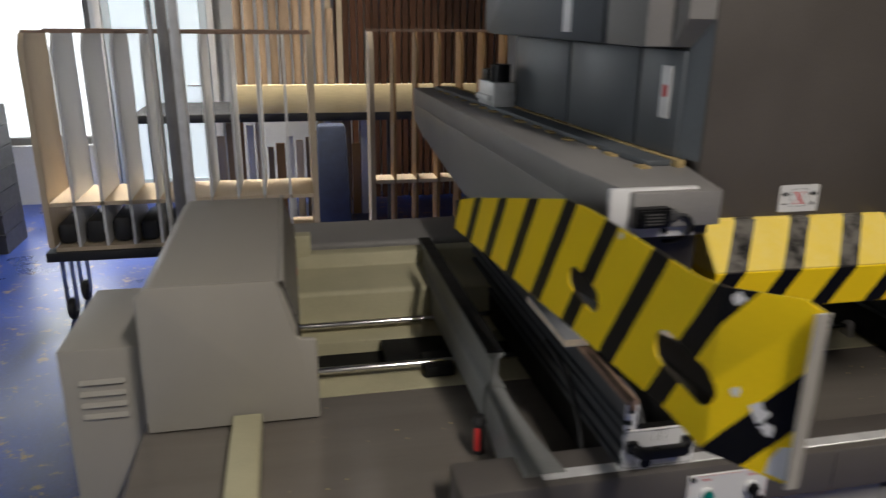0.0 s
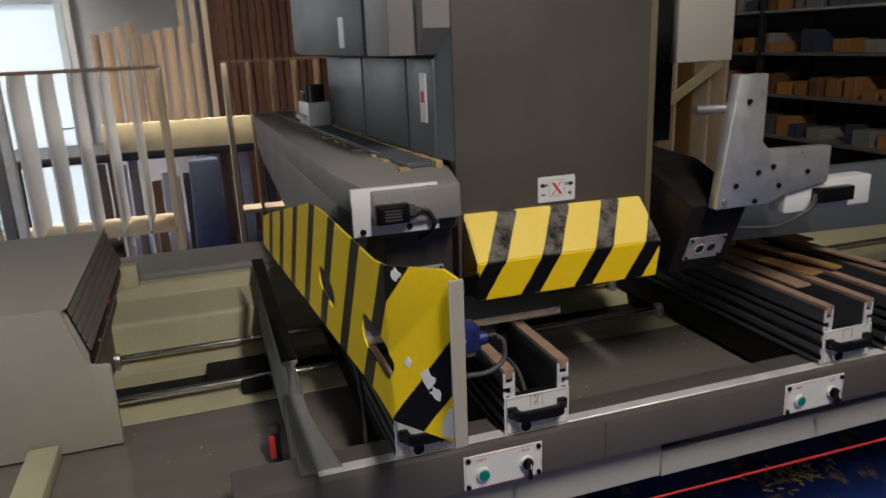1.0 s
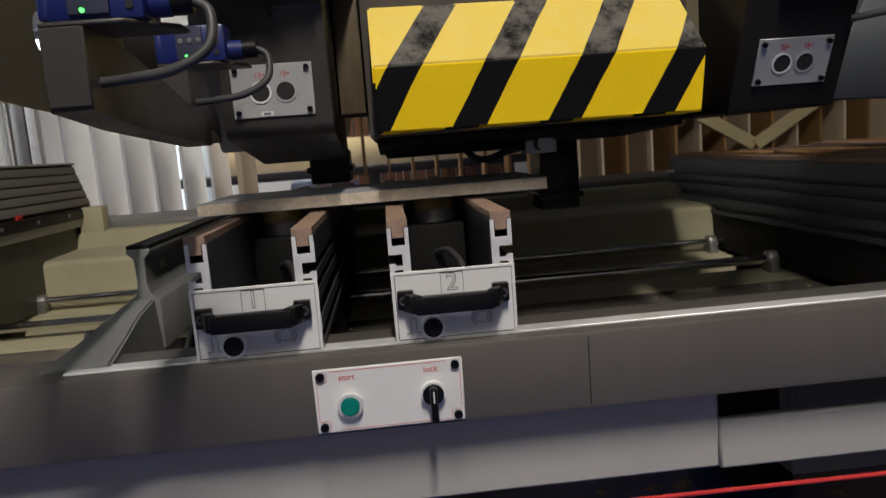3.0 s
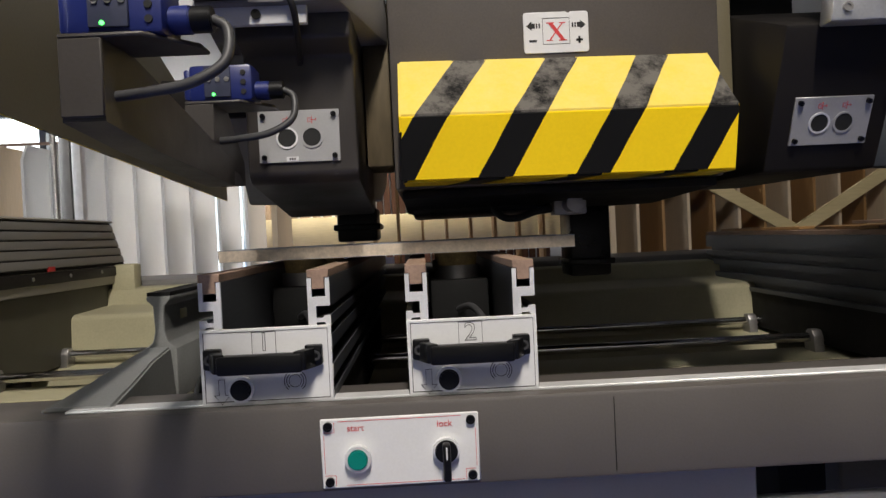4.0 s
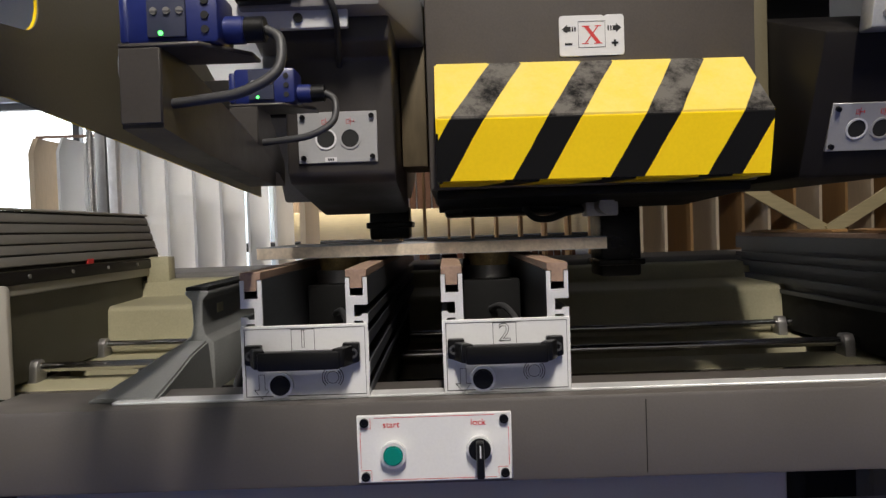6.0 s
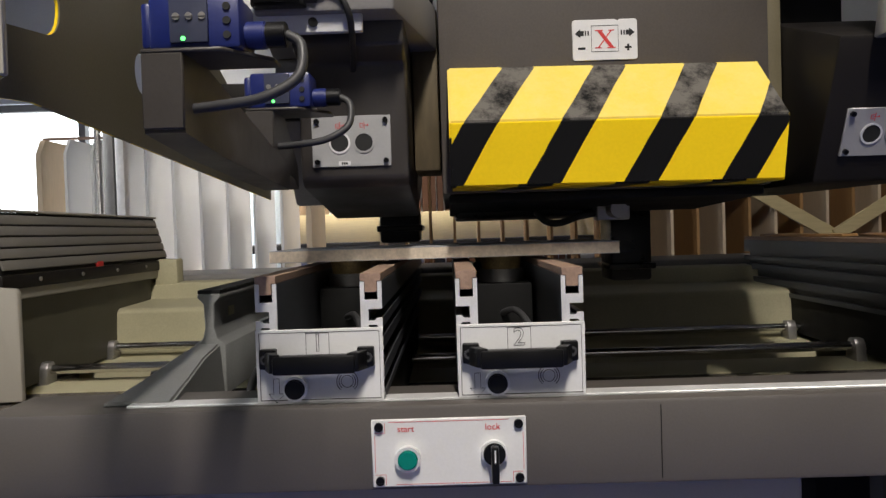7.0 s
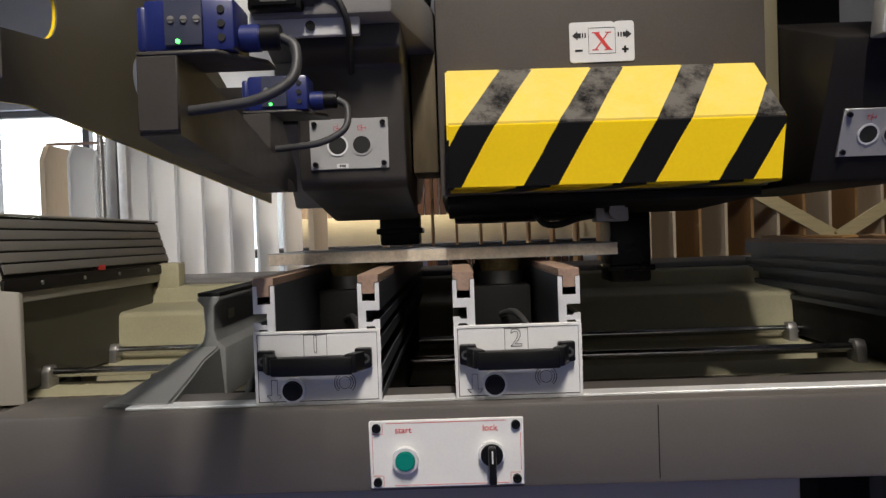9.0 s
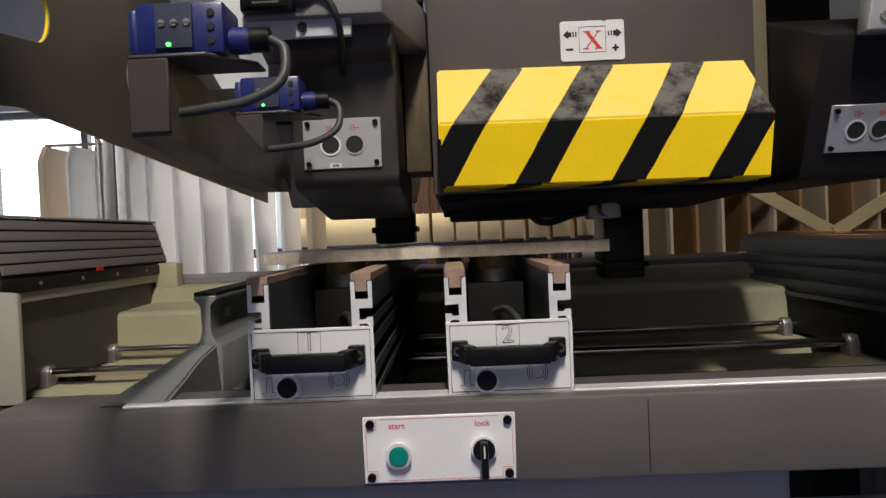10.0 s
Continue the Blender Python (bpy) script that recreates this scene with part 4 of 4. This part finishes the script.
# ---- right head ----
rh = thing("right_head", "dark head box with a milled aluminium angle bracket", "machine head")
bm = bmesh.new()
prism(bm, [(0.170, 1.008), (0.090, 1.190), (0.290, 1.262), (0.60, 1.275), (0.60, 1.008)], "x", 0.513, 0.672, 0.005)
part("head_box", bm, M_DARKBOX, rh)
# box fills the gap beside the column with painted near-black shade
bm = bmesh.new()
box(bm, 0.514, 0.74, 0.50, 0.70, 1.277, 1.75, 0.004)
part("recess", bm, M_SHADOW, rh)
bm = bmesh.new()
box(bm, 0.575, 0.735, 0.26, 0.29, 1.50, 1.72, 0.004)
part("pale_housing", bm, M_COVER, rh)
hole_plate(0.540, 0.646, 1.040, 1.106, 0.1405, (radians(23.7), 0, 0), rh, False)
bm = bmesh.new()
prism(bm, [(0.552, 1.184), (0.70, 1.184), (0.74, 1.200), (0.866, 1.220), (0.866, 1.305), (0.69, 1.308), (0.668, 1.328), (0.668, 1.478), (0.592, 1.478)], "y", 0.058, 0.088, 0.003)
br = part("angle_bracket", bm, M_MILLED, rh, "milled aluminium angle bracket with bolt holes")
for bx, bz in ((0.572, 1.200), (0.655, 1.195), (0.60, 1.235), (0.66, 1.26), (0.72, 1.225), (0.70, 1.27), (0.62, 1.42), (0.80, 1.25)):
    bm = bmesh.new()
    screw(bm, bx, 0.058, bz, 0.006)
    part("bolt", bm, M_STEEL if bx < 0.6 else M_BLACK, br)
bm = bmesh.new()
cyl(bm, (0.513, 0.10, 1.405), (0.60, 0.09, 1.405), 0.010)
part("threaded_rod", bm, M_STEEL, rh)
bm = bmesh.new()
box(bm, 0.755, 1.015, 0.07, 0.12, 1.150, 1.222, 0.004)
cb = part("connector_box", bm, M_PLATE, rh, "white connector box with a black switch")
bm = bmesh.new()
box(bm, 0.83, 0.94, 0.045, 0.07, 1.170, 1.205, 0.004)
part("limit_switch", bm, M_BLACK, cb)
bm = bmesh.new()
cable(bm, [(0.83, 0.055, 1.19), (0.78, 0.02, 1.17), (0.72, 0.05, 1.13), (0.66, 0.11, 1.12)], 0.005)
part("cable", bm, M_CABLE, cb)
bm = bmesh.new()
prism(bm, [(0.735, 1.02), (2.6, 0.96), (2.6, 1.19), (0.82, 1.19)], "y", 0.305, 0.345, 0.004)
part("rear_panel", bm, M_GREYBLUE, rh, "blue-grey steel panel behind the consoles")

# parts laid out on the right-hand consoles
stock = random.Random(11)
for k in range(9):
    bm = bmesh.new()
    w, l = stock.uniform(0.03, 0.07), stock.uniform(0.25, 0.5)
    box(bm, -w / 2, w / 2, -l / 2, l / 2, 0, 0.007, 0.001, 1)
    ob = solid("offcut_strip", bm, M_OAK if k % 3 else M_STRIP, "orange-brown veneered offcut strip lying on the consoles", "offcut", group="offcuts on the consoles")
    ob.location = (0.906 + 0.095 * (k % 4) + stock.uniform(-0.02, 0.02), 0.35 + 0.33 * (k // 4) + stock.uniform(-0.04, 0.04), 0.9165 + 0.0075 * (k % 4 // 2))
    ob.rotation_euler[2] = radians(stock.uniform(-20, 20))

# ---- striped side guard with sensors ----
gd = thing("side_guard", "striped yellow and black sheet guard with two slots", "machine guard", at=(0, 0, 0))
gd.matrix_world = pose(-0.334, 0, 0, 0, 0, 4.0)
OUT = [(-0.440, 1.050), (-0.440, 1.286), (-0.424, 1.296), (-0.352, 1.290), (-0.300, 1.284), (0.0, 1.294), (0.10, 1.290), (0.62, 1.165), (0.78, 1.118), (0.78, 1.040), (-0.27, 1.068), (-0.360, 1.058)]


def slot(cy, cz, length, width, turn, n=10):
    pts = []
    for end in (1, -1):
        for k in range(n + 1):
            a = -math.pi / 2 + math.pi * k / n + (0 if end > 0 else math.pi)
            y, z = end * (length - width) / 2 + width / 2 * math.cos(a), width / 2 * math.sin(a)
            pts.append((cy + y * math.cos(turn) - z * math.sin(turn), cz + y * math.sin(turn) + z * math.cos(turn)))
    return pts


SLOTS = [slot(0.012, 1.150, 0.115, 0.046, radians(10)), slot(-0.288, 1.150, 0.140, 0.056, radians(8))]


def bend(y):
    """The near end of the guard is bent inwards."""
    return max(0.0, -0.352 - y) * 0.76


def guard_sheet(name, x0, x1, material, label):
    """The guard's sheet with its two slots cut through."""
    bm = bmesh.new()
    edges = []
    for loop in [OUT] + SLOTS:
        vs = [bm.verts.new((x0, y, z)) for y, z in loop]
        edges += [bm.edges.new((vs[i], vs[(i + 1) % len(vs)])) for i in range(len(vs))]
    bmesh.ops.triangle_fill(bm, use_beauty=True, use_dissolve=False, edges=edges)
    ext = bmesh.ops.extrude_face_region(bm, geom=bm.faces[:])
    for v in ext["geom"]:
        if isinstance(v, bmesh.types.BMVert):
            v.co.x = x1
    bmesh.ops.bisect_plane(bm, geom=bm.verts[:] + bm.edges[:] + bm.faces[:], plane_co=(0, -0.352, 0), plane_no=(0, 1, 0))
    uv = bm.loops.layers.uv.new("UVMap")
    for f in bm.faces:
        for loop in f.loops:
            loop[uv].uv = (loop.vert.co.y, loop.vert.co.z - 1.0)
    for v in bm.verts:
        v.co.x += bend(v.co.y)
    return part(name, bm, material, gd, label)


bm = bmesh.new()
box(bm, 0.001, 0.140, 0.30, 0.35, 1.14, 1.20, 0.003)
part("mounting_arm", bm, M_DARKBOX, gd)
guard_sheet("striped_face", -0.004, -0.0015, M_GUARD, "yellow and black striped outer face with chipped paint")
guard_sheet("sheet", -0.0012, 0.0, M_INSIDE, "grey inner face")
bm = bmesh.new()
box(bm, 0.050, 0.070, -0.4450, -0.4410, 1.050, 1.286, 0.001, 1)
part("front_flange", bm, M_COVER, gd, "pale worn front flange")
bm = bmesh.new()
prism(bm, [(-0.439, 1.055), (-0.415, 1.058), (-0.418, 1.080), (-0.426, 1.100), (-0.439, 1.106)], "x", -0.0052, -0.0041)
for v in bm.verts:
    v.co.x += bend(v.co.y)
part("chipped_patch", bm, M_PLATE, gd, "bare patch where the paint is chipped away")
for cy, cz, r, seed in ((-0.400, 1.138, 0.011, 1), (-0.410, 1.118, 0.008, 2), (-0.366, 1.280, 0.007, 3), (-0.376, 1.156, 0.006, 4), (-0.10, 1.280, 0.005, 5)):
    chip = random.Random(seed)
    bm = bmesh.new()
    prism(bm, [(cy + r * chip.uniform(0.5, 1.1) * math.cos(k * math.tau / 11), cz + r * chip.uniform(0.6, 1.6) * math.sin(k * math.tau / 11)) for k in range(11)], "x", -0.0050, -0.0041)
    for v in bm.verts:
        v.co.x += bend(v.co.y)
    part("chipped_patch", bm, M_PLATE, gd)


def sensor(x, y, z, reach):
    """A blue light sensor with a clear cap on a folded bracket that runs back to the head, with plug and cable."""
    s = thing("light_sensor", "blue light sensor with clear cap on a folded grey bracket", "sensor", "sensors beside the guard", at=(x, y, z))
    bm = bmesh.new()
    prism(bm, [(-0.004, -0.004), (0.058, -0.004), (0.090, 0.036), (0.090, 0.060), (-0.004, 0.060)], "z", -0.0035, 0.0, 0.001, 1)
    box(bm, -0.004, 0.028, -0.004, -0.001, -0.062, -0.0035, 0.001, 1)
    prism(bm, [(-0.001, -0.0035), (0.060, -0.0035), (reach, -0.058), (reach, -0.085), (0.10, -0.072), (-0.001, -0.062)], "x", 0.025, 0.028)
    prism(bm, [(-0.001, -0.062), (0.10, -0.072), (reach, -0.085), (reach, -0.088), (0.10, -0.075), (-0.001, -0.065)], "x", -0.004, 0.028)
    part("bracket", bm, M_BRACKET, s, "grey folded sheet bracket")
    bm = bmesh.new()
    box(bm, 0.0, 0.072, 0.002, 0.046, 0.0, 0.042, 0.004)
    body = part("housing", bm, M_BLUE, s)
    bm = bmesh.new()
    box(bm, 0.018, 0.048, -0.002, 0.002, 0.004, 0.040, 0.0015)
    part("clear_cap", bm, M_CLEAR, body, "clear plastic cap over the trimmers")
    bm = bmesh.new()
    cyl(bm, (0.029, -0.002, 0.007), (0.029, -0.0032, 0.007), 0.0017)
    part("led", bm, M_LED, body, "lit green indicator")
    for k in range(3):
        bm = bmesh.new()
        cyl(bm, (0.024 + k * 0.010, -0.002, 0.024), (0.024 + k * 0.010, -0.0034, 0.024), 0.0028)
        box(bm, 0.0215 + k * 0.010, 0.0265 + k * 0.010, -0.0042, -0.0037, 0.0236, 0.0244)
        part("trimmer", bm, M_STEEL, body)
    bm = bmesh.new()
    for k in range(3):
        cyl(bm, (0.062, 0.002, 0.010 + k * 0.011), (0.062, 0.0005, 0.010 + k * 0.011), 0.003)
    part("body_screws", bm, M_INK, body)
    bm = bmesh.new()
    box(bm, -0.008, 0.0, 0.008, 0.040, 0.003, 0.039, 0.003)
    part("lens", bm, M_BLUE, body)
    bm = bmesh.new()
    cyl(bm, (0.072, 0.022, 0.014), (0.088, 0.022, 0.014), 0.011, bevel=0.001)
    part("plug_collar", bm, M_BLUE, body)
    bm = bmesh.new()
    cyl(bm, (0.088, 0.022, 0.014), (0.104, 0.022, 0.014), 0.0105, n=12, bevel=0.001)
    part("plug", bm, M_BLACK, body)
    bm = bmesh.new()
    cable(bm, [(0.104, 0.022, 0.014), (0.116, 0.018, 0.004), (0.114, 0.010, -0.022), (0.088, 0.006, -0.038), (0.055, 0.012, -0.042), (0.026, 0.020, -0.043)], 0.0042)
    part("cable", bm, M_CABLE, s)
    return s


sensor(-0.221, -0.277, 1.104, 0.36)
sensor(-0.222, 0.012, 1.108, 0.13)


# ---- background: sheet trolleys ----
def trolley(name, x0, x1, y0, y1, step, materials, shelf, top, label, casters=True, low=0.27, rail=0.014):
    """A trolley with upright dividers, a shelf, a deck and swivel castors."""
    t = thing(name, label, "trolley", "sheet trolleys", at=(x0, y0, 0))
    w, d = x1 - x0, y1 - y0
    bm = bmesh.new()
    box(bm, -0.03, w + 0.03, -0.02, d + 0.02, low - 0.05, low, 0.004)
    part("deck", bm, M_RUBBER, t)
    for z in (low, shelf):
        bm = bmesh.new()
        box(bm, 0.02, w, 0.0, d, z, z + 0.022, 0.001, 1)
        part("shelf", bm, M_PLY, t)
    n = int(round(w / step))
    for k in range(n + 1):
        x = k * step
        first = k in (0, n)
        thick = 0.028 if first else 0.014
        zb = low + 0.022
        bm = bmesh.new()
        prism(bm, [(0.0, zb), (d, zb), (d, top), (0.05, top), (0.0, top - 0.08)], "x", x - thick / 2, x + thick / 2)
        part("divider", bm, materials[k % len(materials)] if not first else M_PLY, t)
    for y in (0.015, d - 0.03):
        bm = bmesh.new()
        box(bm, -0.01, w + 0.01, y + 0.05, y + 0.066, top, top + 0.014)
        part("tie_bar", bm, M_STRIP, t)
    if casters:
        for cx in (0.04, w - 0.04):
            for cy in (0.06, d - 0.06):
                bm = bmesh.new()
                box(bm, cx - 0.03, cx + 0.03, cy - 0.03, cy + 0.03, low - 0.062, low - 0.05)
                box(bm, cx - 0.025, cx - 0.020, cy - 0.03, cy + 0.03, 0.05, low - 0.062)
                box(bm, cx + 0.020, cx + 0.025, cy - 0.03, cy + 0.03, 0.05, low - 0.062)
                cas = part("castor", bm, M_STEEL, t)
                bm = bmesh.new()
                cyl(bm, (cx - 0.016, cy, 0.06), (cx + 0.016, cy, 0.06), 0.06, n=20, bevel=0.006)
                part("wheel", bm, M_RUBBER, cas)
    return t


tw = trolley("sheet_trolley", -2.06, -0.70, 2.80, 3.20, 0.136, [M_WHITEPLY], 0.640, 1.490, "plywood sheet trolley with white dividers on castors", low=0.40)
trolley("sheet_trolley", -0.355, 0.955, 3.06, 3.21, 0.131, [M_OAK], 0.640, 1.50, "plywood sheet trolley with orange veneered dividers")
tv = trolley("sheet_trolley", 1.00, 2.80, 2.8, 3.5, 0.13, [M_OAK, M_PLY], 0.40, 1.65, "trolley of orange veneered panels with a crossed pale brace")
for s in (-1, 1):
    bm = bmesh.new()
    box(bm, -0.032, 0.032, -0.022 - 0.016 * (s > 0), -0.004 - 0.016 * (s > 0), 0.0, 0.95, 0.002, 1)
    bm.transform(Matrix.Translation((0.93, 0, 0.88)) @ pose(0, 0, 0, 0, s * 59, 0))
    part("brace", bm, M_PINE, tv, "pale diagonal brace")

# black blocks added to darken the compartments below the shelf
for k in range(8):
    bm = bmesh.new()
    box(bm, 0.022 + k * 0.136, 0.116 + k * 0.136, 0.04, 0.36, 0.423, 0.54 + 0.012 * (k % 3), 0.03)
    part("black_lining", bm, M_RUBBER, tw, "black block that darkens a lower compartment")

# steel post beside the trolley
post = thing("steel_post", "twin grey steel post beside the machine", "post", at=(-1.262, 1.90, 0))
bm = bmesh.new()
box(bm, -0.03, 0.01, -0.02, 0.02, 0.0, 3.8, 0.004)
part("upright", bm, M_STEEL, post)
bm = bmesh.new()
box(bm, 0.016, 0.05, -0.02, 0.02, 0.0, 3.8, 0.004)
part("upright", bm, M_ALU, post)

bm = bmesh.new()
for k in range(150):
    cyl(bm, (-0.052, -0.01, 0.70 + k * 0.012), (-0.052, -0.01, 0.7085 + k * 0.012), 0.013, 0.011, n=10)
cyl(bm, (-0.052, -0.01, 0.60), (-0.052, -0.01, 2.52), 0.0095, n=10)
part("flexible_conduit", bm, M_STEEL, post, "ribbed flexible steel conduit")
# workbench with the pine plank and what leans on it
bench = thing("workbench", "long bench with a pale pine front plank", "workbench", at=(0, 3.95, 0))
bm = bmesh.new()
box(bm, -1.17, 1.25, 0.30, 0.34, 0.905, 1.105, 0.003)
part("plank", bm, M_PINE, bench)
bm = bmesh.new()
box(bm, -1.9, 1.25, 0.342, 1.1, 0.84, 0.90, 0.004)
part("top", bm, M_RUBBER, bench)
for x in (-1.8, -0.1, 1.15):
    bm = bmesh.new()
    box(bm, x, x + 0.07, 0.36, 0.43, 0.0, 0.84)
    part("leg", bm, M_RUBBER, bench)
tubes = random.Random(3)
for k in range(9):
    r = tubes.uniform(0.026, 0.042)
    bm = bmesh.new()
    tube(bm, (0, 0, 0), (0, 0.08, tubes.uniform(0.72, 0.88)), r, r - 0.006, 20)
    ob = solid("cardboard_tube", bm, M_TUBE, "brown cardboard tube leaning against the wall on the bench", "tube", group="cardboard tubes")
    ob.location = (-1.15 + k * 0.082, 4.45 + tubes.uniform(0, 0.06), 0.90)
for k in range(16):
    bm = bmesh.new()
    h = tubes.uniform(0.55, 0.8)
    w = tubes.uniform(0.02, 0.035)
    box(bm, -w, w, 0, 0.03, 0, h, 0.002, 1)
    ob = solid("timber_offcut", bm, (M_PLY, M_TUBE, M_OAK, M_WHITEPLY)[k % 4], "short upright timber offcut under the bench", "offcut", group="offcuts under the bench")
    ob.location = (-1.35 + k * 0.075, 4.75, 0.0)
for k in range(24):
    bm = bmesh.new()
    box(bm, -0.026, 0.026, 0, 0.03, 0, 2.5, 0.004, 1)
    ob = solid("brown_lath", bm, M_SLATS, "red-brown upright timber lath stacked against the wall", "lath", group="laths against the wall")
    ob.location = (-0.38 + k * 0.064, 5.28 + (k % 2) * 0.02, 0.0)
for k in range(3):
    bm = bmesh.new()
    box(bm, -0.022, 0.022, -0.015, 0.015, 0, 2.35 - 0.1 * k, 0.002, 1)
    ob = solid("pine_batten", bm, M_PLY, "pale pine batten standing upright", "batten", group="battens")
    ob.location = (-0.56 + k * 0.09, 5.1, 0.0)
cl = bmesh.new()
prism(cl, [(-0.13, 0.0), (0.13, 0.0), (0.10, 0.84), (-0.10, 0.84)], "y", -0.02, 0.12, 0.03)
ob = solid("apron", cl, M_DENIM, "dark blue work cloth hanging at the bench", "cloth")
ob.location = (-0.53, 4.10, 0.0)

# door and cupboard at the back
door = thing("door_1", "pale door with a daylit frosted pane in a white frame", "door", kind="structure", at=(-1.85, 5.44, 0))
for a, b, c, d in ((-0.40, -0.34, 0.01, 2.05), (0.34, 0.40, 0.01, 2.05), (-0.34, 0.34, 0.01, 0.20), (-0.34, 0.34, 1.97, 2.05)):
    bm = bmesh.new()
    box(bm, a, b, 0.0, 0.04, c, d, 0.003)
    part("leaf_rail", bm, M_DOOR, door)
bm = bmesh.new()
box(bm, -0.34, 0.34, 0.016, 0.022, 0.20, 1.97)
part("glass_pane", bm, M_FROST, door, "frosted pane with daylight behind it")
for a, b, c, d in ((-0.46, -0.41, 0, 2.12), (0.41, 0.46, 0, 2.12), (-0.41, 0.41, 2.06, 2.12)):
    bm = bmesh.new()
    box(bm, a, b, -0.02, 0.05, c, d, 0.003)
    part("frame", bm, M_WHITEPLY, door)
bm = bmesh.new()
cyl(bm, (0.33, -0.05, 1.0), (0.21, -0.05, 1.0), 0.009)
cyl(bm, (0.33, 0.0, 1.0), (0.33, -0.05, 1.0), 0.009)
part("door_handle", bm, M_STEEL, door)
crate = thing("crate_stack", "stack of dark grey plastic crates", "crates", at=(-3.05, 4.30, 0))
for k in range(7):
    bm = bmesh.new()
    for a, b, c, d in ((-0.3, 0.3, -0.2, -0.185), (-0.3, 0.3, 0.185, 0.2), (-0.3, -0.285, -0.185, 0.185), (0.285, 0.3, -0.185, 0.185)):
        box(bm, a, b, c, d, 0.0, 0.135)
    box(bm, -0.285, 0.285, -0.185, 0.185, 0.0, 0.01)
    box(bm, -0.31, 0.31, -0.21, -0.2, 0.115, 0.135)
    bm.transform(Matrix.Translation((0, 0, k * 0.14)))
    part("crate", bm, M_CABLE, crate)

# shelving on the right
sh = thing("shelving", "tall dark steel shelving full of hardware cartons", "shelving", at=(3.0, 0, 0))
for z in (0.15, 0.55, 0.90, 1.16, 1.42, 1.68, 1.96, 2.25):
    bm = bmesh.new()
    box(bm, 0.0, 0.45, 0.2, 4.0, z - 0.018, z, 0.002, 1)
    part("shelf", bm, M_STEEL, sh)
for y in (0.2, 1.46, 2.72, 3.98):
    for x in (0.0, 0.42):
        bm = bmesh.new()
        box(bm, x, x + 0.03, y - 0.018, y + 0.018, 0.0, 2.5)
        part("upright", bm, M_RUBBER, sh)
bm = bmesh.new()
box(bm, 0.452, 0.462, 0.2, 4.0, 0.0, 2.5)
part("back_sheet", bm, M_RUBBER, sh)
goods = random.Random(21)
for z in (0.55, 0.90, 1.16, 1.42, 1.68, 1.96):
    y = 0.28
    while y < 3.85:
        w, h = goods.uniform(0.045, 0.13), goods.uniform(0.05, 0.16)
        if goods.random() < 0.85:
            bm = bmesh.new()
            box(bm, 0.0, goods.uniform(0.2, 0.34), 0.0, w, 0.0, h, 0.003, 1)
            ob = solid("carton", bm, M_CARTON if goods.random() < 0.6 else (M_GREYBOX if goods.random() < 0.7 else M_DENIM), "small hardware carton standing on the steel shelf", "carton", group="cartons on the shelving")
            ob.location = (3.02 + goods.uniform(0, 0.06), y, z)
        y += w + goods.uniform(0.01, 0.06)

# offcut and chips on the floor beside the machine
chips = random.Random(8)
bm = bmesh.new()
for k in range(90):
    cx, cy = 1.37 + chips.gauss(0, 0.09), 0.55 + chips.gauss(0, 0.035)
    a, l = chips.uniform(0, 3.1), chips.uniform(0.004, 0.018)
    t = [(cx + l * math.cos(a + d), cy + l * math.sin(a + d)) for d in (0, 0.5, 3.14, 3.6)]
    prism(bm, t, "z", 0.0005, 0.0005 + chips.uniform(0.001, 0.006))
solid("wood_chips", bm, M_DUST, "pale wood chips scattered on the blue floor", "wood chips", "stuff")

# fittings added out of view for the key and fill lights
for tx, ty, watts, wide in TUBES:
    fit_l = thing("unseen_ceiling_light", "long unseen ceiling fitting added for a key or fill light", "ceiling light", "ceiling lights", at=(tx, ty, 3.8))
    bm = bmesh.new()
    box(bm, -0.08, 0.08, -0.75, 0.75, -0.06, 0.0, 0.004)
    part("housing", bm, M_WHITEPLY, fit_l)
    bm = bmesh.new()
    cyl(bm, (0.0, -0.7, -0.078), (0.0, 0.7, -0.078), 0.013)
    part("lamp_tube", bm, M_TUBEGLOW, fit_l)
